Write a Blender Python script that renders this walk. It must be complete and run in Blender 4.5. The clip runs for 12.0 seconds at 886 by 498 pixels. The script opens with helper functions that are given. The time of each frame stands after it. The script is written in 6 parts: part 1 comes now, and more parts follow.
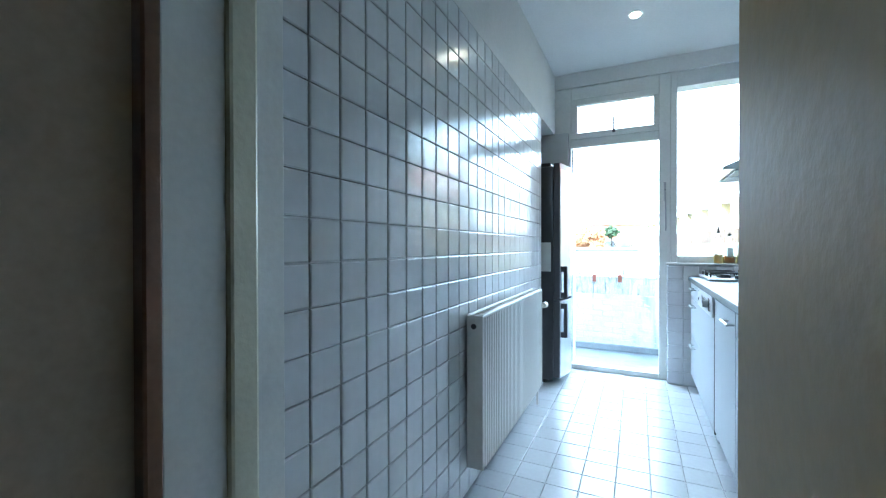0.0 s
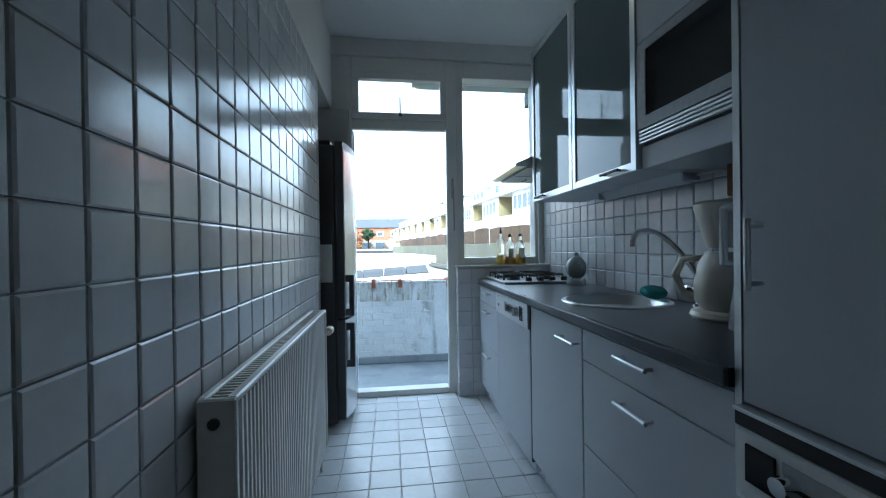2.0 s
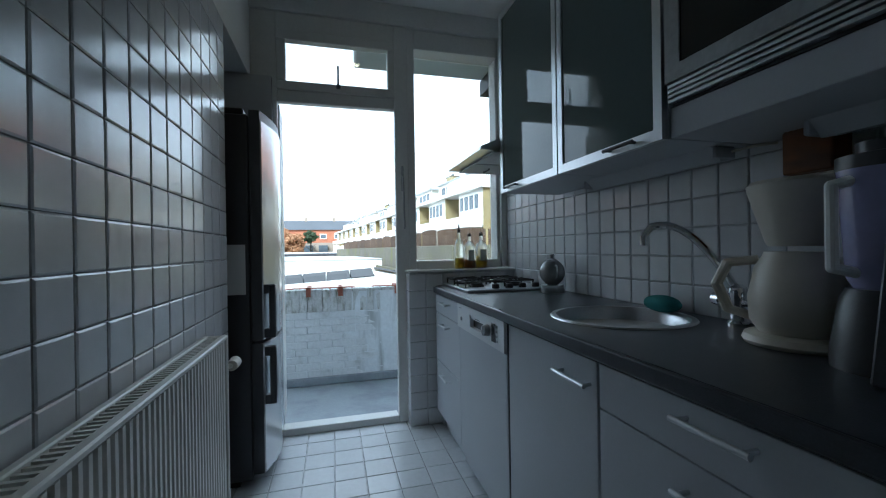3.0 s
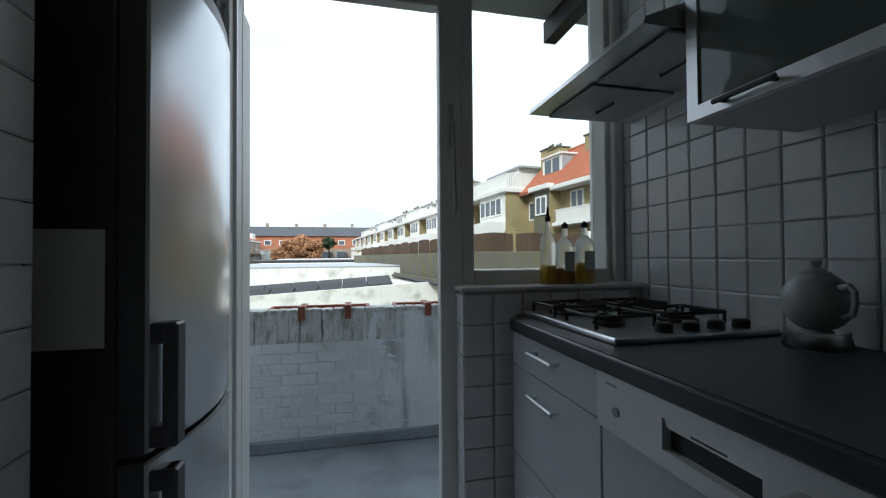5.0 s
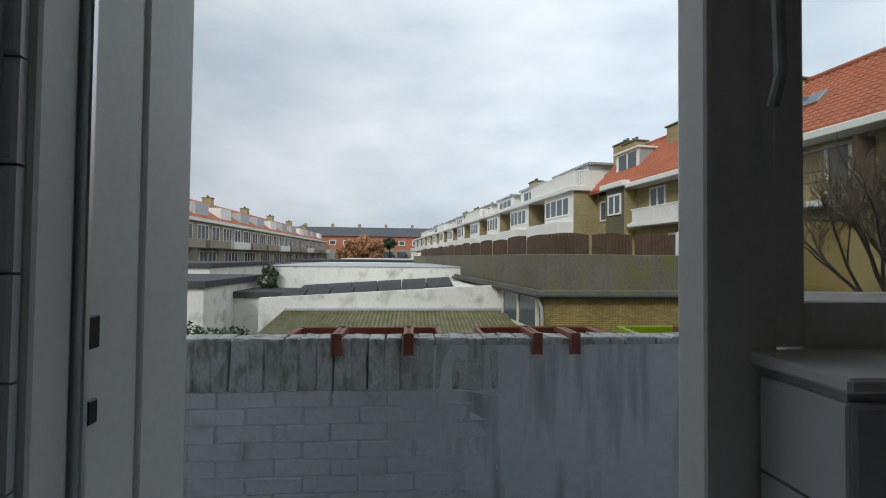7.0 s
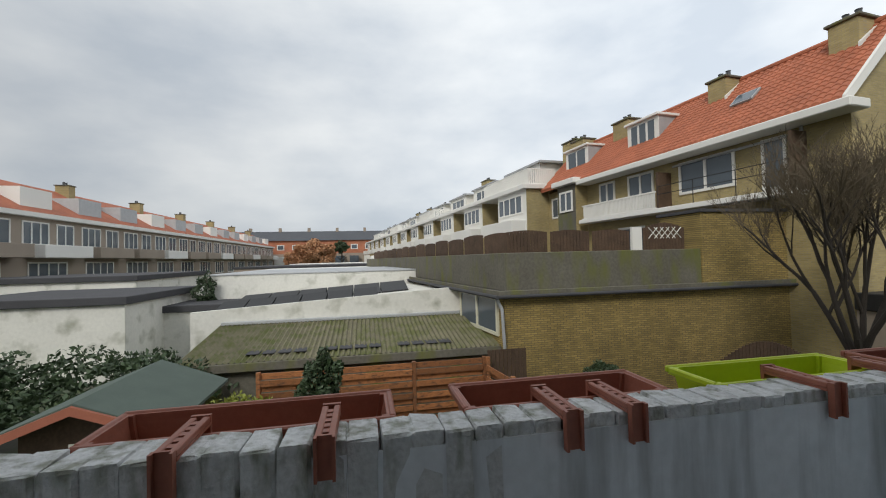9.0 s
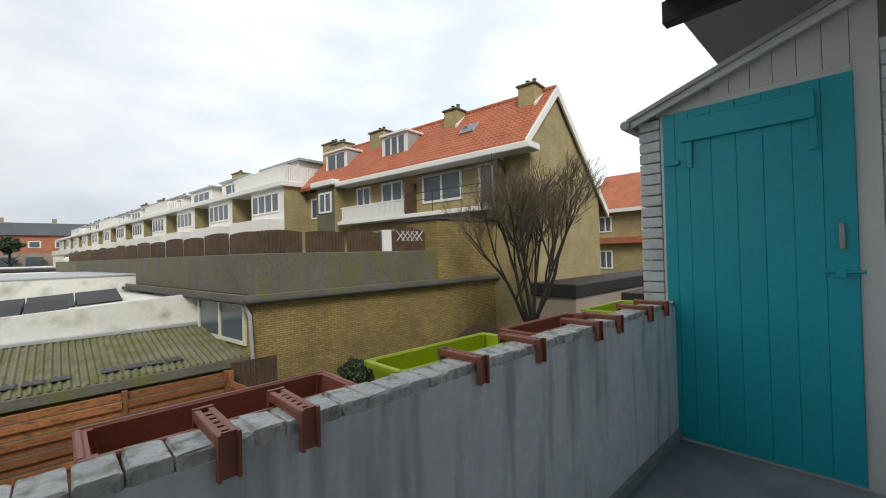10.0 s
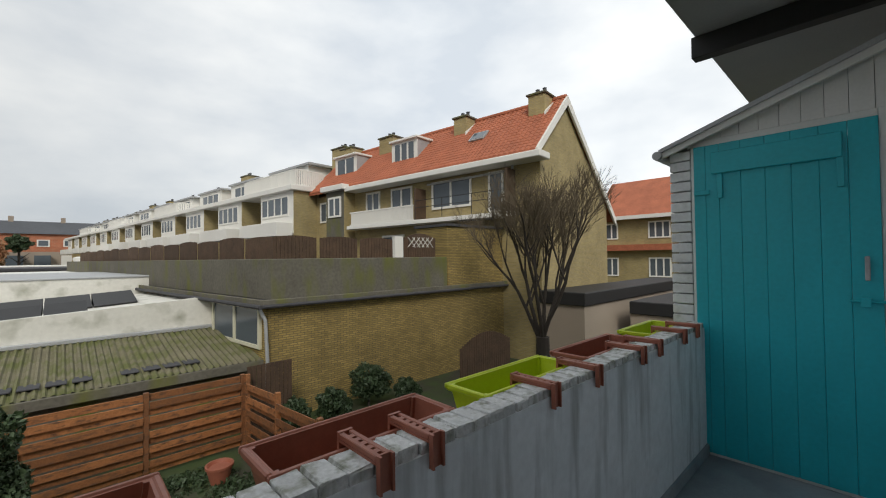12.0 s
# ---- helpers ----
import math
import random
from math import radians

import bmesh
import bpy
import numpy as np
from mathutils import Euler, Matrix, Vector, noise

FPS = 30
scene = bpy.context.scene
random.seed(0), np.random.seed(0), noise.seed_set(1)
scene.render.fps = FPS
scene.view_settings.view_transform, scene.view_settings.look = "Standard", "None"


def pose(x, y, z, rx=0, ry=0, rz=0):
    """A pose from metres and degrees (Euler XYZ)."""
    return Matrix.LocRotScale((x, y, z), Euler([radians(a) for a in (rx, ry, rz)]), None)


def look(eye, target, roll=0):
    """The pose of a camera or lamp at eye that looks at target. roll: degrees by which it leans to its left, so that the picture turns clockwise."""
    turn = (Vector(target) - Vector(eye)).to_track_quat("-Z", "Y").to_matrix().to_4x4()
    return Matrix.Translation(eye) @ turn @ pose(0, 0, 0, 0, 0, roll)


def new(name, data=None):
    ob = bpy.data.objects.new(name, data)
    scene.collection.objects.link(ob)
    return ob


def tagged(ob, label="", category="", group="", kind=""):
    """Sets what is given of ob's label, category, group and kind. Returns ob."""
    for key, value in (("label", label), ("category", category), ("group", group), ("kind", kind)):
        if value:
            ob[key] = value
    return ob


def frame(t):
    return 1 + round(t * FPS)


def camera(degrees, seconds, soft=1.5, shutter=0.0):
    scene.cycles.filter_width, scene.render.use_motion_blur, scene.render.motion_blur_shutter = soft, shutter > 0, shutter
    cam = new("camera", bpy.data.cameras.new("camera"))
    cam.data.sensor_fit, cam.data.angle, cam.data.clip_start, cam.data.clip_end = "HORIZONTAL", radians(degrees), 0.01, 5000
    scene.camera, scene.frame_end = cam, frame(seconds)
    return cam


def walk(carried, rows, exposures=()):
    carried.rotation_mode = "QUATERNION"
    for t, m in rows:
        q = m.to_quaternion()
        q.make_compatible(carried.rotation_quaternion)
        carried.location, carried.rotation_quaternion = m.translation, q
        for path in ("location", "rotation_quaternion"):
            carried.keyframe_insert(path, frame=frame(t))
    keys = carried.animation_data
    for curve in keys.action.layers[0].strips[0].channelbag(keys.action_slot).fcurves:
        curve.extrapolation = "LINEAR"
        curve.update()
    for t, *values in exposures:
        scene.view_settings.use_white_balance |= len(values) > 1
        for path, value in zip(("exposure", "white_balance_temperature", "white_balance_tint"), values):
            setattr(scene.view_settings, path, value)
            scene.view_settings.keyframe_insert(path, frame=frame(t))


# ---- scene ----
cam = camera(95.3, 12.0, soft=1.1)
EXPOSURES = [(0.0, 4.1, 4900, -4), (0.5, 3.65, 4900, -4), (1.0, 3.0, 4900, -3), (1.5, 2.55, 4950, -3), (2.0, 2.2, 5050, -2), (2.5, 1.85, 5200, -1), (4.3, 0.8, 5700, 2), (5.5, 0.35, 6050, 4), (6.5, -0.2, 6150, 5), (7.2, -0.3, 6250, 6), (9.0, -0.3, 6500, 8), (9.5, -0.3, 6535, 8), (10.0, -0.05, 6570, 8), (10.7, -0.1, 6600, 8), (12.0, -0.3, 6700, 8)]
PATH = [
    (0, (0.777, -3.944, 1.141), (-0.091, -2.142, 1.127), -0.1),
    (0.5, (0.632, -3.798, 1.134), (-0.091, -1.933, 1.125), -0.6),
    (1, (0.533, -3.555, 1.139), (0.061, -1.612, 1.125), -0.9),
    (1.5, (0.506, -3.345, 1.151), (0.394, -1.348, 1.138), -0.8),
    (2, (0.492, -3.169, 1.147), (0.754, -1.186, 1.135), -0.8),
    (2.5, (0.513, -2.901, 1.131), (0.999, -0.961, 1.111), -0.7),
    (2.7, (0.537, -2.8, 1.137), (1.042, -0.865, 1.125), -0.8),
    (4.3, (0.551, -1.977, 1.114), (1.135, -0.064, 1.133), -0.9),
    (4.5, (0.595, -1.785, 1.095), (1.135, 0.14, 1.133), 0.0),
    (5, (0.621, -1.506, 1.111), (1.062, 0.444, 1.146), -0.4),
    (5.5, (0.609, -1.283, 1.098), (0.982, 0.682, 1.131), -0.0),
    (6, (0.633, -0.995, 1.107), (0.885, 0.988, 1.142), 0.3),
    (6.5, (0.62, -0.741, 1.109), (0.791, 1.251, 1.143), 0.4),
    (7, (0.604, -0.478, 1.104), (0.76, 1.515, 1.146), 0.6),
    (7.2, (0.628, -0.376, 1.099), (0.732, 1.621, 1.146), -0.2),
    (8.8, (0.618, 0.251, 1.137), (0.797, 2.242, 1.185), -0.7),
    (9, (0.679, 0.304, 1.137), (1.06, 2.267, 1.183), -1.4),
    (9.1, (0.693, 0.306, 1.139), (1.19, 2.244, 1.153), -0.7),
    (9.5, (0.79, 0.305, 1.128), (1.721, 2.075, 1.161), -1.6),
    (10, (0.886, 0.298, 1.121), (2.271, 1.741, 1.143), -1.5),
    (10.5, (0.894, 0.313, 1.137), (2.547, 1.439, 1.148), -1.4),
    (11, (0.872, 0.299, 1.151), (2.621, 1.27, 1.158), -1.3),
    (11.5, (0.75, 0.322, 1.186), (2.439, 1.393, 1.206), -1.1),
    (12, (0.584, 0.357, 1.242), (1.957, 1.811, 1.282), -0.7),
]
walk(cam, [(t, look(eye, target, roll)) for t, eye, target, roll in PATH], EXPOSURES)

# ---------------------------------------------------------------- world and light
world = bpy.data.worlds.new("overcast_sky")
scene.world = world
world.use_nodes = True
wn, wl = world.node_tree.nodes, world.node_tree.links
wn.clear()
w_out = wn.new("ShaderNodeOutputWorld")
w_bg = wn.new("ShaderNodeBackground")
w_dot = wn.new("ShaderNodeVectorMath")
w_dot.operation = "DOT_PRODUCT"
w_dot.inputs[1].default_value = (0.8, 0.0, 0.6)
w_grad = wn.new("ShaderNodeMapRange")
w_grad.inputs["From Min"].default_value, w_grad.inputs["From Max"].default_value = -0.35, 0.75
w_grad.inputs["To Min"].default_value, w_grad.inputs["To Max"].default_value = 0.068, 0.118
w_sky = wn.new("ShaderNodeTexSky")
w_sky.sky_type = "NISHITA"
w_sky.sun_disc = False
w_sky.sun_elevation, w_sky.sun_rotation = radians(32), radians(215)
w_sky.dust_density, w_sky.air_density = 2.0, 1.0
w_co = wn.new("ShaderNodeTexCoord")
w_map = wn.new("ShaderNodeMapping")
w_map.inputs["Scale"].default_value = (1.4, 1.4, 3.2)
w_no = wn.new("ShaderNodeTexNoise")
w_no.inputs["Scale"].default_value = 1.5
w_no.inputs["Detail"].default_value = 6.0
w_no.inputs["Roughness"].default_value = 0.52
w_rm = wn.new("ShaderNodeValToRGB")
w_rm.color_ramp.elements[0].position, w_rm.color_ramp.elements[0].color = 0.34, (8.0, 8.7, 9.7, 1)
w_rm.color_ramp.elements[1].position, w_rm.color_ramp.elements[1].color = 0.68, (12.7, 12.9, 13.1, 1)
w_mx = wn.new("ShaderNodeMix")
w_mx.data_type = "RGBA"
w_mx.inputs["Factor"].default_value = 0.9
wl.new(w_co.outputs["Generated"], w_map.inputs["Vector"])
wl.new(w_map.outputs["Vector"], w_no.inputs["Vector"])
wl.new(w_no.outputs["Fac"], w_rm.inputs["Fac"])
wl.new(w_sky.outputs["Color"], w_mx.inputs["A"])
wl.new(w_rm.outputs["Color"], w_mx.inputs["B"])
wl.new(w_mx.outputs["Result"], w_bg.inputs["Color"])
wl.new(w_co.outputs["Generated"], w_dot.inputs[0])
wl.new(w_dot.outputs["Value"], w_grad.inputs["Value"])
wl.new(w_grad.outputs["Result"], w_bg.inputs["Strength"])
wl.new(w_bg.outputs["Background"], w_out.inputs["Surface"])

sun = new("sun", bpy.data.lights.new("sun", "SUN"))
sun.data.energy, sun.data.angle, sun.data.color = 2.3, radians(18), (1.0, 0.96, 0.9)
sun.matrix_world = look((0, 0, 30), (14, 20, 10))

spot = new("downlight_lamp", bpy.data.lights.new("downlight_lamp", "SPOT"))
spot.data.energy, spot.data.spot_size, spot.data.spot_blend, spot.data.shadow_soft_size = 1.2, radians(95), 0.6, 0.03
spot.data.color = (1.0, 0.8, 0.55)
spot.matrix_world = look((0.76, -0.87, 2.66), (0.76, -0.87, 0))


# ---------------------------------------------------------------- materials
def material(name, colour, rough=0.6, metal=0.0, vary=0.12, scale=3.0, fine=60.0, bump=0.1, stain=None, stain_at=0.62, spec=0.5, per_piece=0.0, streak=1.0):
    """A procedural surface: colour varied at two scales, optional stains, fine relief."""
    m = bpy.data.materials.new(name)
    m.use_nodes = True
    n, l = m.node_tree.nodes, m.node_tree.links
    b = n["Principled BSDF"]
    b.inputs["Roughness"].default_value, b.inputs["Metallic"].default_value = rough, metal
    b.inputs["Specular IOR Level"].default_value = spec
    geo = n.new("ShaderNodeNewGeometry")
    big = n.new("ShaderNodeTexNoise")
    big.inputs["Scale"].default_value, big.inputs["Detail"].default_value = scale, 5
    small = n.new("ShaderNodeTexNoise")
    small.inputs["Scale"].default_value, small.inputs["Detail"].default_value = fine, 3
    for t in (big, small):
        l.new(geo.outputs["Position"], t.inputs["Vector"])
    add = n.new("ShaderNodeMath")
    add.operation = "ADD"
    l.new(big.outputs["Fac"], add.inputs[0])
    l.new(small.outputs["Fac"], add.inputs[1])
    rng = n.new("ShaderNodeMapRange")
    rng.inputs["From Min"].default_value, rng.inputs["From Max"].default_value = 0.6, 1.4
    rng.inputs["To Min"].default_value, rng.inputs["To Max"].default_value = 1 - vary, 1 + vary
    l.new(add.outputs[0], rng.inputs["Value"])
    level = rng.outputs["Result"]
    if per_piece:
        info = n.new("ShaderNodeObjectInfo")
        pr = n.new("ShaderNodeMapRange")
        pr.inputs["To Min"].default_value, pr.inputs["To Max"].default_value = 1 - per_piece, 1 + per_piece
        l.new(info.outputs["Random"], pr.inputs["Value"])
        mul = n.new("ShaderNodeMath")
        mul.operation = "MULTIPLY"
        l.new(level, mul.inputs[0])
        l.new(pr.outputs["Result"], mul.inputs[1])
        level = mul.outputs[0]
    hsv = n.new("ShaderNodeHueSaturation")
    hsv.inputs["Color"].default_value = (*colour, 1)
    l.new(level, hsv.inputs["Value"])
    col = hsv.outputs["Color"]
    if stain:
        sn = n.new("ShaderNodeTexNoise")
        sn.inputs["Scale"].default_value, sn.inputs["Detail"].default_value = scale * 1.7, 8
        mp = n.new("ShaderNodeMapping")
        mp.inputs["Scale"].default_value = (1, 1, streak)
        l.new(geo.outputs["Position"], mp.inputs["Vector"])
        l.new(mp.outputs["Vector"], sn.inputs["Vector"])
        sr = n.new("ShaderNodeValToRGB")
        sr.color_ramp.elements[0].position, sr.color_ramp.elements[1].position = stain_at - 0.12, stain_at + 0.08
        l.new(sn.outputs["Fac"], sr.inputs["Fac"])
        mx = n.new("ShaderNodeMix")
        mx.data_type = "RGBA"
        l.new(sr.outputs["Color"], mx.inputs["Factor"])
        l.new(col, mx.inputs["A"])
        mx.inputs["B"].default_value = (*stain, 1)
        col = mx.outputs["Result"]
    l.new(col, b.inputs["Base Color"])
    if bump:
        bp = n.new("ShaderNodeBump")
        bp.inputs["Strength"].default_value, bp.inputs["Distance"].default_value = bump, 0.01
        l.new(small.outputs["Fac"], bp.inputs["Height"])
        l.new(bp.outputs["Normal"], b.inputs["Normal"])
    return m


def brickwork(name, c1, c2, mortar, bump=0.5, turn=False, width=0.21, height=0.0625, joint=0.01):
    """Small-format brick bond at true size, for walls that stay far from the path."""
    m = material(name, c1, 0.85, vary=0.1)
    n, l = m.node_tree.nodes, m.node_tree.links
    b = n["Principled BSDF"]
    geo = n.new("ShaderNodeNewGeometry")
    sep = n.new("ShaderNodeSeparateXYZ")
    com = n.new("ShaderNodeCombineXYZ")
    l.new(geo.outputs["Position"], sep.inputs[0])
    l.new(sep.outputs["Y" if turn else "X"], com.inputs["X"])
    l.new(sep.outputs["Z"], com.inputs["Y"])
    br = n.new("ShaderNodeTexBrick")
    br.inputs["Scale"].default_value = 1.0
    br.inputs["Brick Width"].default_value, br.inputs["Row Height"].default_value, br.inputs["Mortar Size"].default_value = width, height, joint
    br.inputs["Color1"].default_value, br.inputs["Color2"].default_value, br.inputs["Mortar"].default_value = (*c1, 1), (*c2, 1), (*mortar, 1)
    l.new(com.outputs[0], br.inputs["Vector"])
    no = n.new("ShaderNodeTexNoise")
    no.inputs["Scale"].default_value, no.inputs["Detail"].default_value = 0.9, 6
    l.new(geo.outputs["Position"], no.inputs["Vector"])
    rg = n.new("ShaderNodeMapRange")
    rg.inputs["To Min"].default_value, rg.inputs["To Max"].default_value = 0.6, 1.4
    l.new(no.outputs["Fac"], rg.inputs["Value"])
    hv = n.new("ShaderNodeHueSaturation")
    l.new(br.outputs["Color"], hv.inputs["Color"])
    l.new(rg.outputs["Result"], hv.inputs["Value"])
    l.new(hv.outputs["Color"], b.inputs["Base Color"])
    bp = n.new("ShaderNodeBump")
    bp.invert = True
    bp.inputs["Strength"].default_value, bp.inputs["Distance"].default_value = bump, 0.01
    l.new(br.outputs["Fac"], bp.inputs["Height"])
    l.new(bp.outputs["Normal"], b.inputs["Normal"])
    return m


def glass_material(name, tint=(1, 1, 1), rough=0.0):
    m = bpy.data.materials.new(name)
    m.use_nodes = True
    b = m.node_tree.nodes["Principled BSDF"]
    b.inputs["Base Color"].default_value = (*tint, 1)
    b.inputs["Roughness"].default_value, b.inputs["IOR"].default_value, b.inputs["Transmission Weight"].default_value = rough, 1.45, 1.0
    return m


def glow_material(name, colour, strength):
    m = bpy.data.materials.new(name)
    m.use_nodes = True
    b = m.node_tree.nodes["Principled BSDF"]
    b.inputs["Emission Color"].default_value, b.inputs["Emission Strength"].default_value = (*colour, 1), strength
    return m


M = {}
M["tile"] = material("glazed_wall_tile", (0.66, 0.67, 0.69), 0.16, vary=0.05, scale=5, fine=25, bump=0.04, per_piece=0.04)
M["grout"] = material("tile_grout", (0.56, 0.57, 0.59), 0.7, vary=0.15, bump=0.3)
M["floor_tile"] = material("glazed_floor_tile", (0.6, 0.62, 0.65), 0.24, vary=0.06, scale=4, fine=40, bump=0.06, per_piece=0.06)
M["plaster"] = material("white_wall_plaster", (0.74, 0.74, 0.73), 0.8, vary=0.05, bump=0.15)
M["ceiling"] = material("white_ceiling_paint", (0.76, 0.76, 0.75), 0.85, vary=0.04, bump=0.12)
M["frame"] = material("white_window_paint", (0.72, 0.72, 0.7), 0.4, vary=0.06, bump=0.05)
M["hall"] = material("dark_hall_paint", (0.36, 0.28, 0.2), 0.6, vary=0.12, scale=6)
M["beige"] = material("beige_door_paint", (0.52, 0.37, 0.17), 0.55, vary=0.08)
M["cream"] = material("cream_gloss_trim", (0.62, 0.6, 0.47), 0.35, vary=0.06)
M["brown"] = material("brown_wood_edge", (0.16, 0.08, 0.04), 0.5, vary=0.2)
M["laminate"] = material("light_grey_laminate", (0.5, 0.52, 0.555), 0.42, vary=0.03, fine=120, bump=0.02)
M["worktop"] = material("dark_slate_worktop", (0.035, 0.04, 0.05), 0.35, vary=0.3, scale=20, fine=220, bump=0.05)
M["steel"] = material("brushed_steel", (0.62, 0.63, 0.65), 0.28, 1.0, vary=0.08, fine=150, bump=0.03)
M["chrome"] = material("chrome", (0.8, 0.81, 0.83), 0.08, 1.0, vary=0.02, bump=0)
M["alu"] = material("satin_aluminium", (0.72, 0.74, 0.76), 0.35, 1.0, vary=0.04, bump=0.02)
M["silver"] = material("silver_fridge_paint", (0.62, 0.63, 0.65), 0.22, 0.55, vary=0.04, fine=200, bump=0.02)
M["black"] = material("black_plastic", (0.015, 0.015, 0.017), 0.4, vary=0.2, bump=0.05)
M["darkgrey"] = material("dark_grey_plastic", (0.05, 0.052, 0.058), 0.4, vary=0.12, bump=0.04)
M["iron"] = material("cast_iron", (0.02, 0.02, 0.022), 0.6, vary=0.2, bump=0.2)
M["dw_panel"] = material("silver_white_panel", (0.68, 0.69, 0.7), 0.32, 0.25, vary=0.04, fine=200, bump=0.02)
M["white"] = material("white_enamel", (0.78, 0.78, 0.76), 0.3, vary=0.04, bump=0.03)
M["radiator"] = material("white_radiator_enamel", (0.7, 0.69, 0.65), 0.35, vary=0.05, bump=0.03)
M["glass"] = glass_material("clear_glass", (0.97, 0.99, 0.98))
M["frosted"] = material("frosted_cabinet_glass", (0.1, 0.13, 0.13), 0.035, vary=0.04, bump=0.0)
M["blackglass"] = material("black_glass", (0.01, 0.01, 0.012), 0.06, vary=0.1, bump=0)
M["glaze"] = material("grey_glazed_stoneware", (0.36, 0.38, 0.38), 0.22, vary=0.08, scale=12, fine=90, bump=0.04)
M["ivory"] = material("ivory_plastic", (0.66, 0.62, 0.54), 0.35, vary=0.04, bump=0.02)
M["teal_sponge"] = material("teal_sponge", (0.05, 0.25, 0.25), 0.95, vary=0.3, fine=300, bump=0.6)
M["yellow"] = material("yellow_washing_up_liquid", (0.75, 0.5, 0.02), 0.15, vary=0.05, bump=0)
M["orange_soap"] = material("orange_soap", (0.5, 0.2, 0.03), 0.15, vary=0.05, bump=0)
M["clear_plastic"] = glass_material("clear_bottle_plastic", (0.93, 0.95, 0.95), 0.3)
M["label"] = material("pale_bottle_label", (0.45, 0.5, 0.48), 0.5, vary=0.2, fine=120, bump=0)
M["blue_plastic"] = material("violet_plastic", (0.3, 0.3, 0.48), 0.2, vary=0.08, bump=0)
M["paper"] = material("white_paper", (0.75, 0.75, 0.73), 0.8, vary=0.03, bump=0.02)
M["lamp_glow"] = glow_material("lamp_glow", (1.0, 0.82, 0.55), 8)
M["balcony_floor"] = material("grey_balcony_paint", (0.27, 0.3, 0.33), 0.5, vary=0.12, scale=2.5, bump=0.15, stain=(0.2, 0.22, 0.25), stain_at=0.62)
M["painted_brick"] = material("white_painted_brick", (0.71, 0.73, 0.75), 0.65, vary=0.1, scale=4, fine=45, bump=0.5, per_piece=0.04, stain=(0.42, 0.43, 0.42), stain_at=0.72)
M["render_paint"] = material("white_painted_render", (0.73, 0.76, 0.79), 0.65, vary=0.1, scale=7, fine=30, bump=0.4, stain=(0.4, 0.42, 0.43), stain_at=0.64, streak=0.12)
M["mortar"] = material("painted_mortar", (0.63, 0.65, 0.67), 0.9, vary=0.2, bump=0.6)
M["cap_brick"] = material("weathered_cap_brick", (0.6, 0.61, 0.61), 0.85, vary=0.2, scale=16, fine=70, bump=0.8, per_piece=0.08, stain=(0.27, 0.28, 0.23), stain_at=0.6, streak=0.35)
M["sill_stone"] = material("pebbled_white_sill", (0.66, 0.64, 0.62), 0.8, vary=0.25, scale=70, fine=160, bump=1.0, stain=(0.3, 0.26, 0.24), stain_at=0.66)
M["turquoise"] = material("turquoise_gloss_paint", (0.01, 0.41, 0.49), 0.42, vary=0.1, scale=3, fine=40, bump=0.12)
M["terracotta"] = material("terracotta_plastic", (0.31, 0.105, 0.065), 0.5, vary=0.14, scale=6, bump=0.08)
M["lime"] = material("lime_green_plastic", (0.5, 0.62, 0.02), 0.4, vary=0.08, bump=0.04)
M["soil"] = material("dark_soil", (0.05, 0.03, 0.02), 0.95, vary=0.4, scale=20, bump=1.0)
M["slab"] = material("grey_soffit_paint", (0.32, 0.33, 0.33), 0.8, vary=0.08, bump=0.15)
M["tar"] = material("black_tar_edge", (0.015, 0.015, 0.016), 0.6, vary=0.2)
M["zinc"] = material("weathered_zinc", (0.4, 0.41, 0.42), 0.55, 0.3, vary=0.15)
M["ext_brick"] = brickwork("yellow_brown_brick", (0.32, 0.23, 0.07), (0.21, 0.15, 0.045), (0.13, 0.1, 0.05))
# same brick as the front, the side's stronger light put into lighter colours
M["ext_brick_lit_side"] = brickwork("yellow_brown_brick_lit_side", (0.38, 0.28, 0.085), (0.25, 0.185, 0.055), (0.13, 0.1, 0.05), turn=True)
M["house_brick"] = brickwork("ochre_house_brick", (0.38, 0.3, 0.13), (0.29, 0.23, 0.1), (0.3, 0.25, 0.15), turn=True)
M["gable_brick"] = brickwork("ochre_gable_brick", (0.38, 0.3, 0.13), (0.29, 0.23, 0.1), (0.3, 0.25, 0.15))
M["far_brick"] = brickwork("orange_red_brick", (0.45, 0.15, 0.075), (0.38, 0.12, 0.06), (0.4, 0.22, 0.14), width=0.6, height=0.3, joint=0.03)
M["concrete"] = material("mossy_concrete", (0.115, 0.107, 0.085), 0.9, vary=0.3, scale=0.9, fine=12, bump=0.4, stain=(0.12, 0.125, 0.03), stain_at=0.62, streak=0.35)
M["rooftile"] = material("orange_roof_tile", (0.36, 0.112, 0.055), 0.75, vary=0.3, scale=1.2, fine=9, bump=0.5)
M["bitumen"] = material("dark_bitumen", (0.05, 0.05, 0.055), 0.8, vary=0.25, scale=1.0, bump=0.2)
M["white_wall"] = material("weathered_white_render", (0.66, 0.65, 0.6), 0.8, vary=0.1, scale=0.8, fine=8, bump=0.2, stain=(0.36, 0.36, 0.3), stain_at=0.66)
M["white_far"] = material("white_facade_paint", (0.72, 0.71, 0.67), 0.7, vary=0.06, scale=0.4, bump=0.05)
M["pane"] = material("dark_window_pane", (0.09, 0.11, 0.13), 0.08, vary=0.2, scale=0.5, bump=0)
M["corrugated"] = material("mossy_corrugated_sheet", (0.16, 0.145, 0.09), 0.85, vary=0.25, scale=1.5, fine=14, bump=0.4, stain=(0.1, 0.11, 0.03), stain_at=0.55)
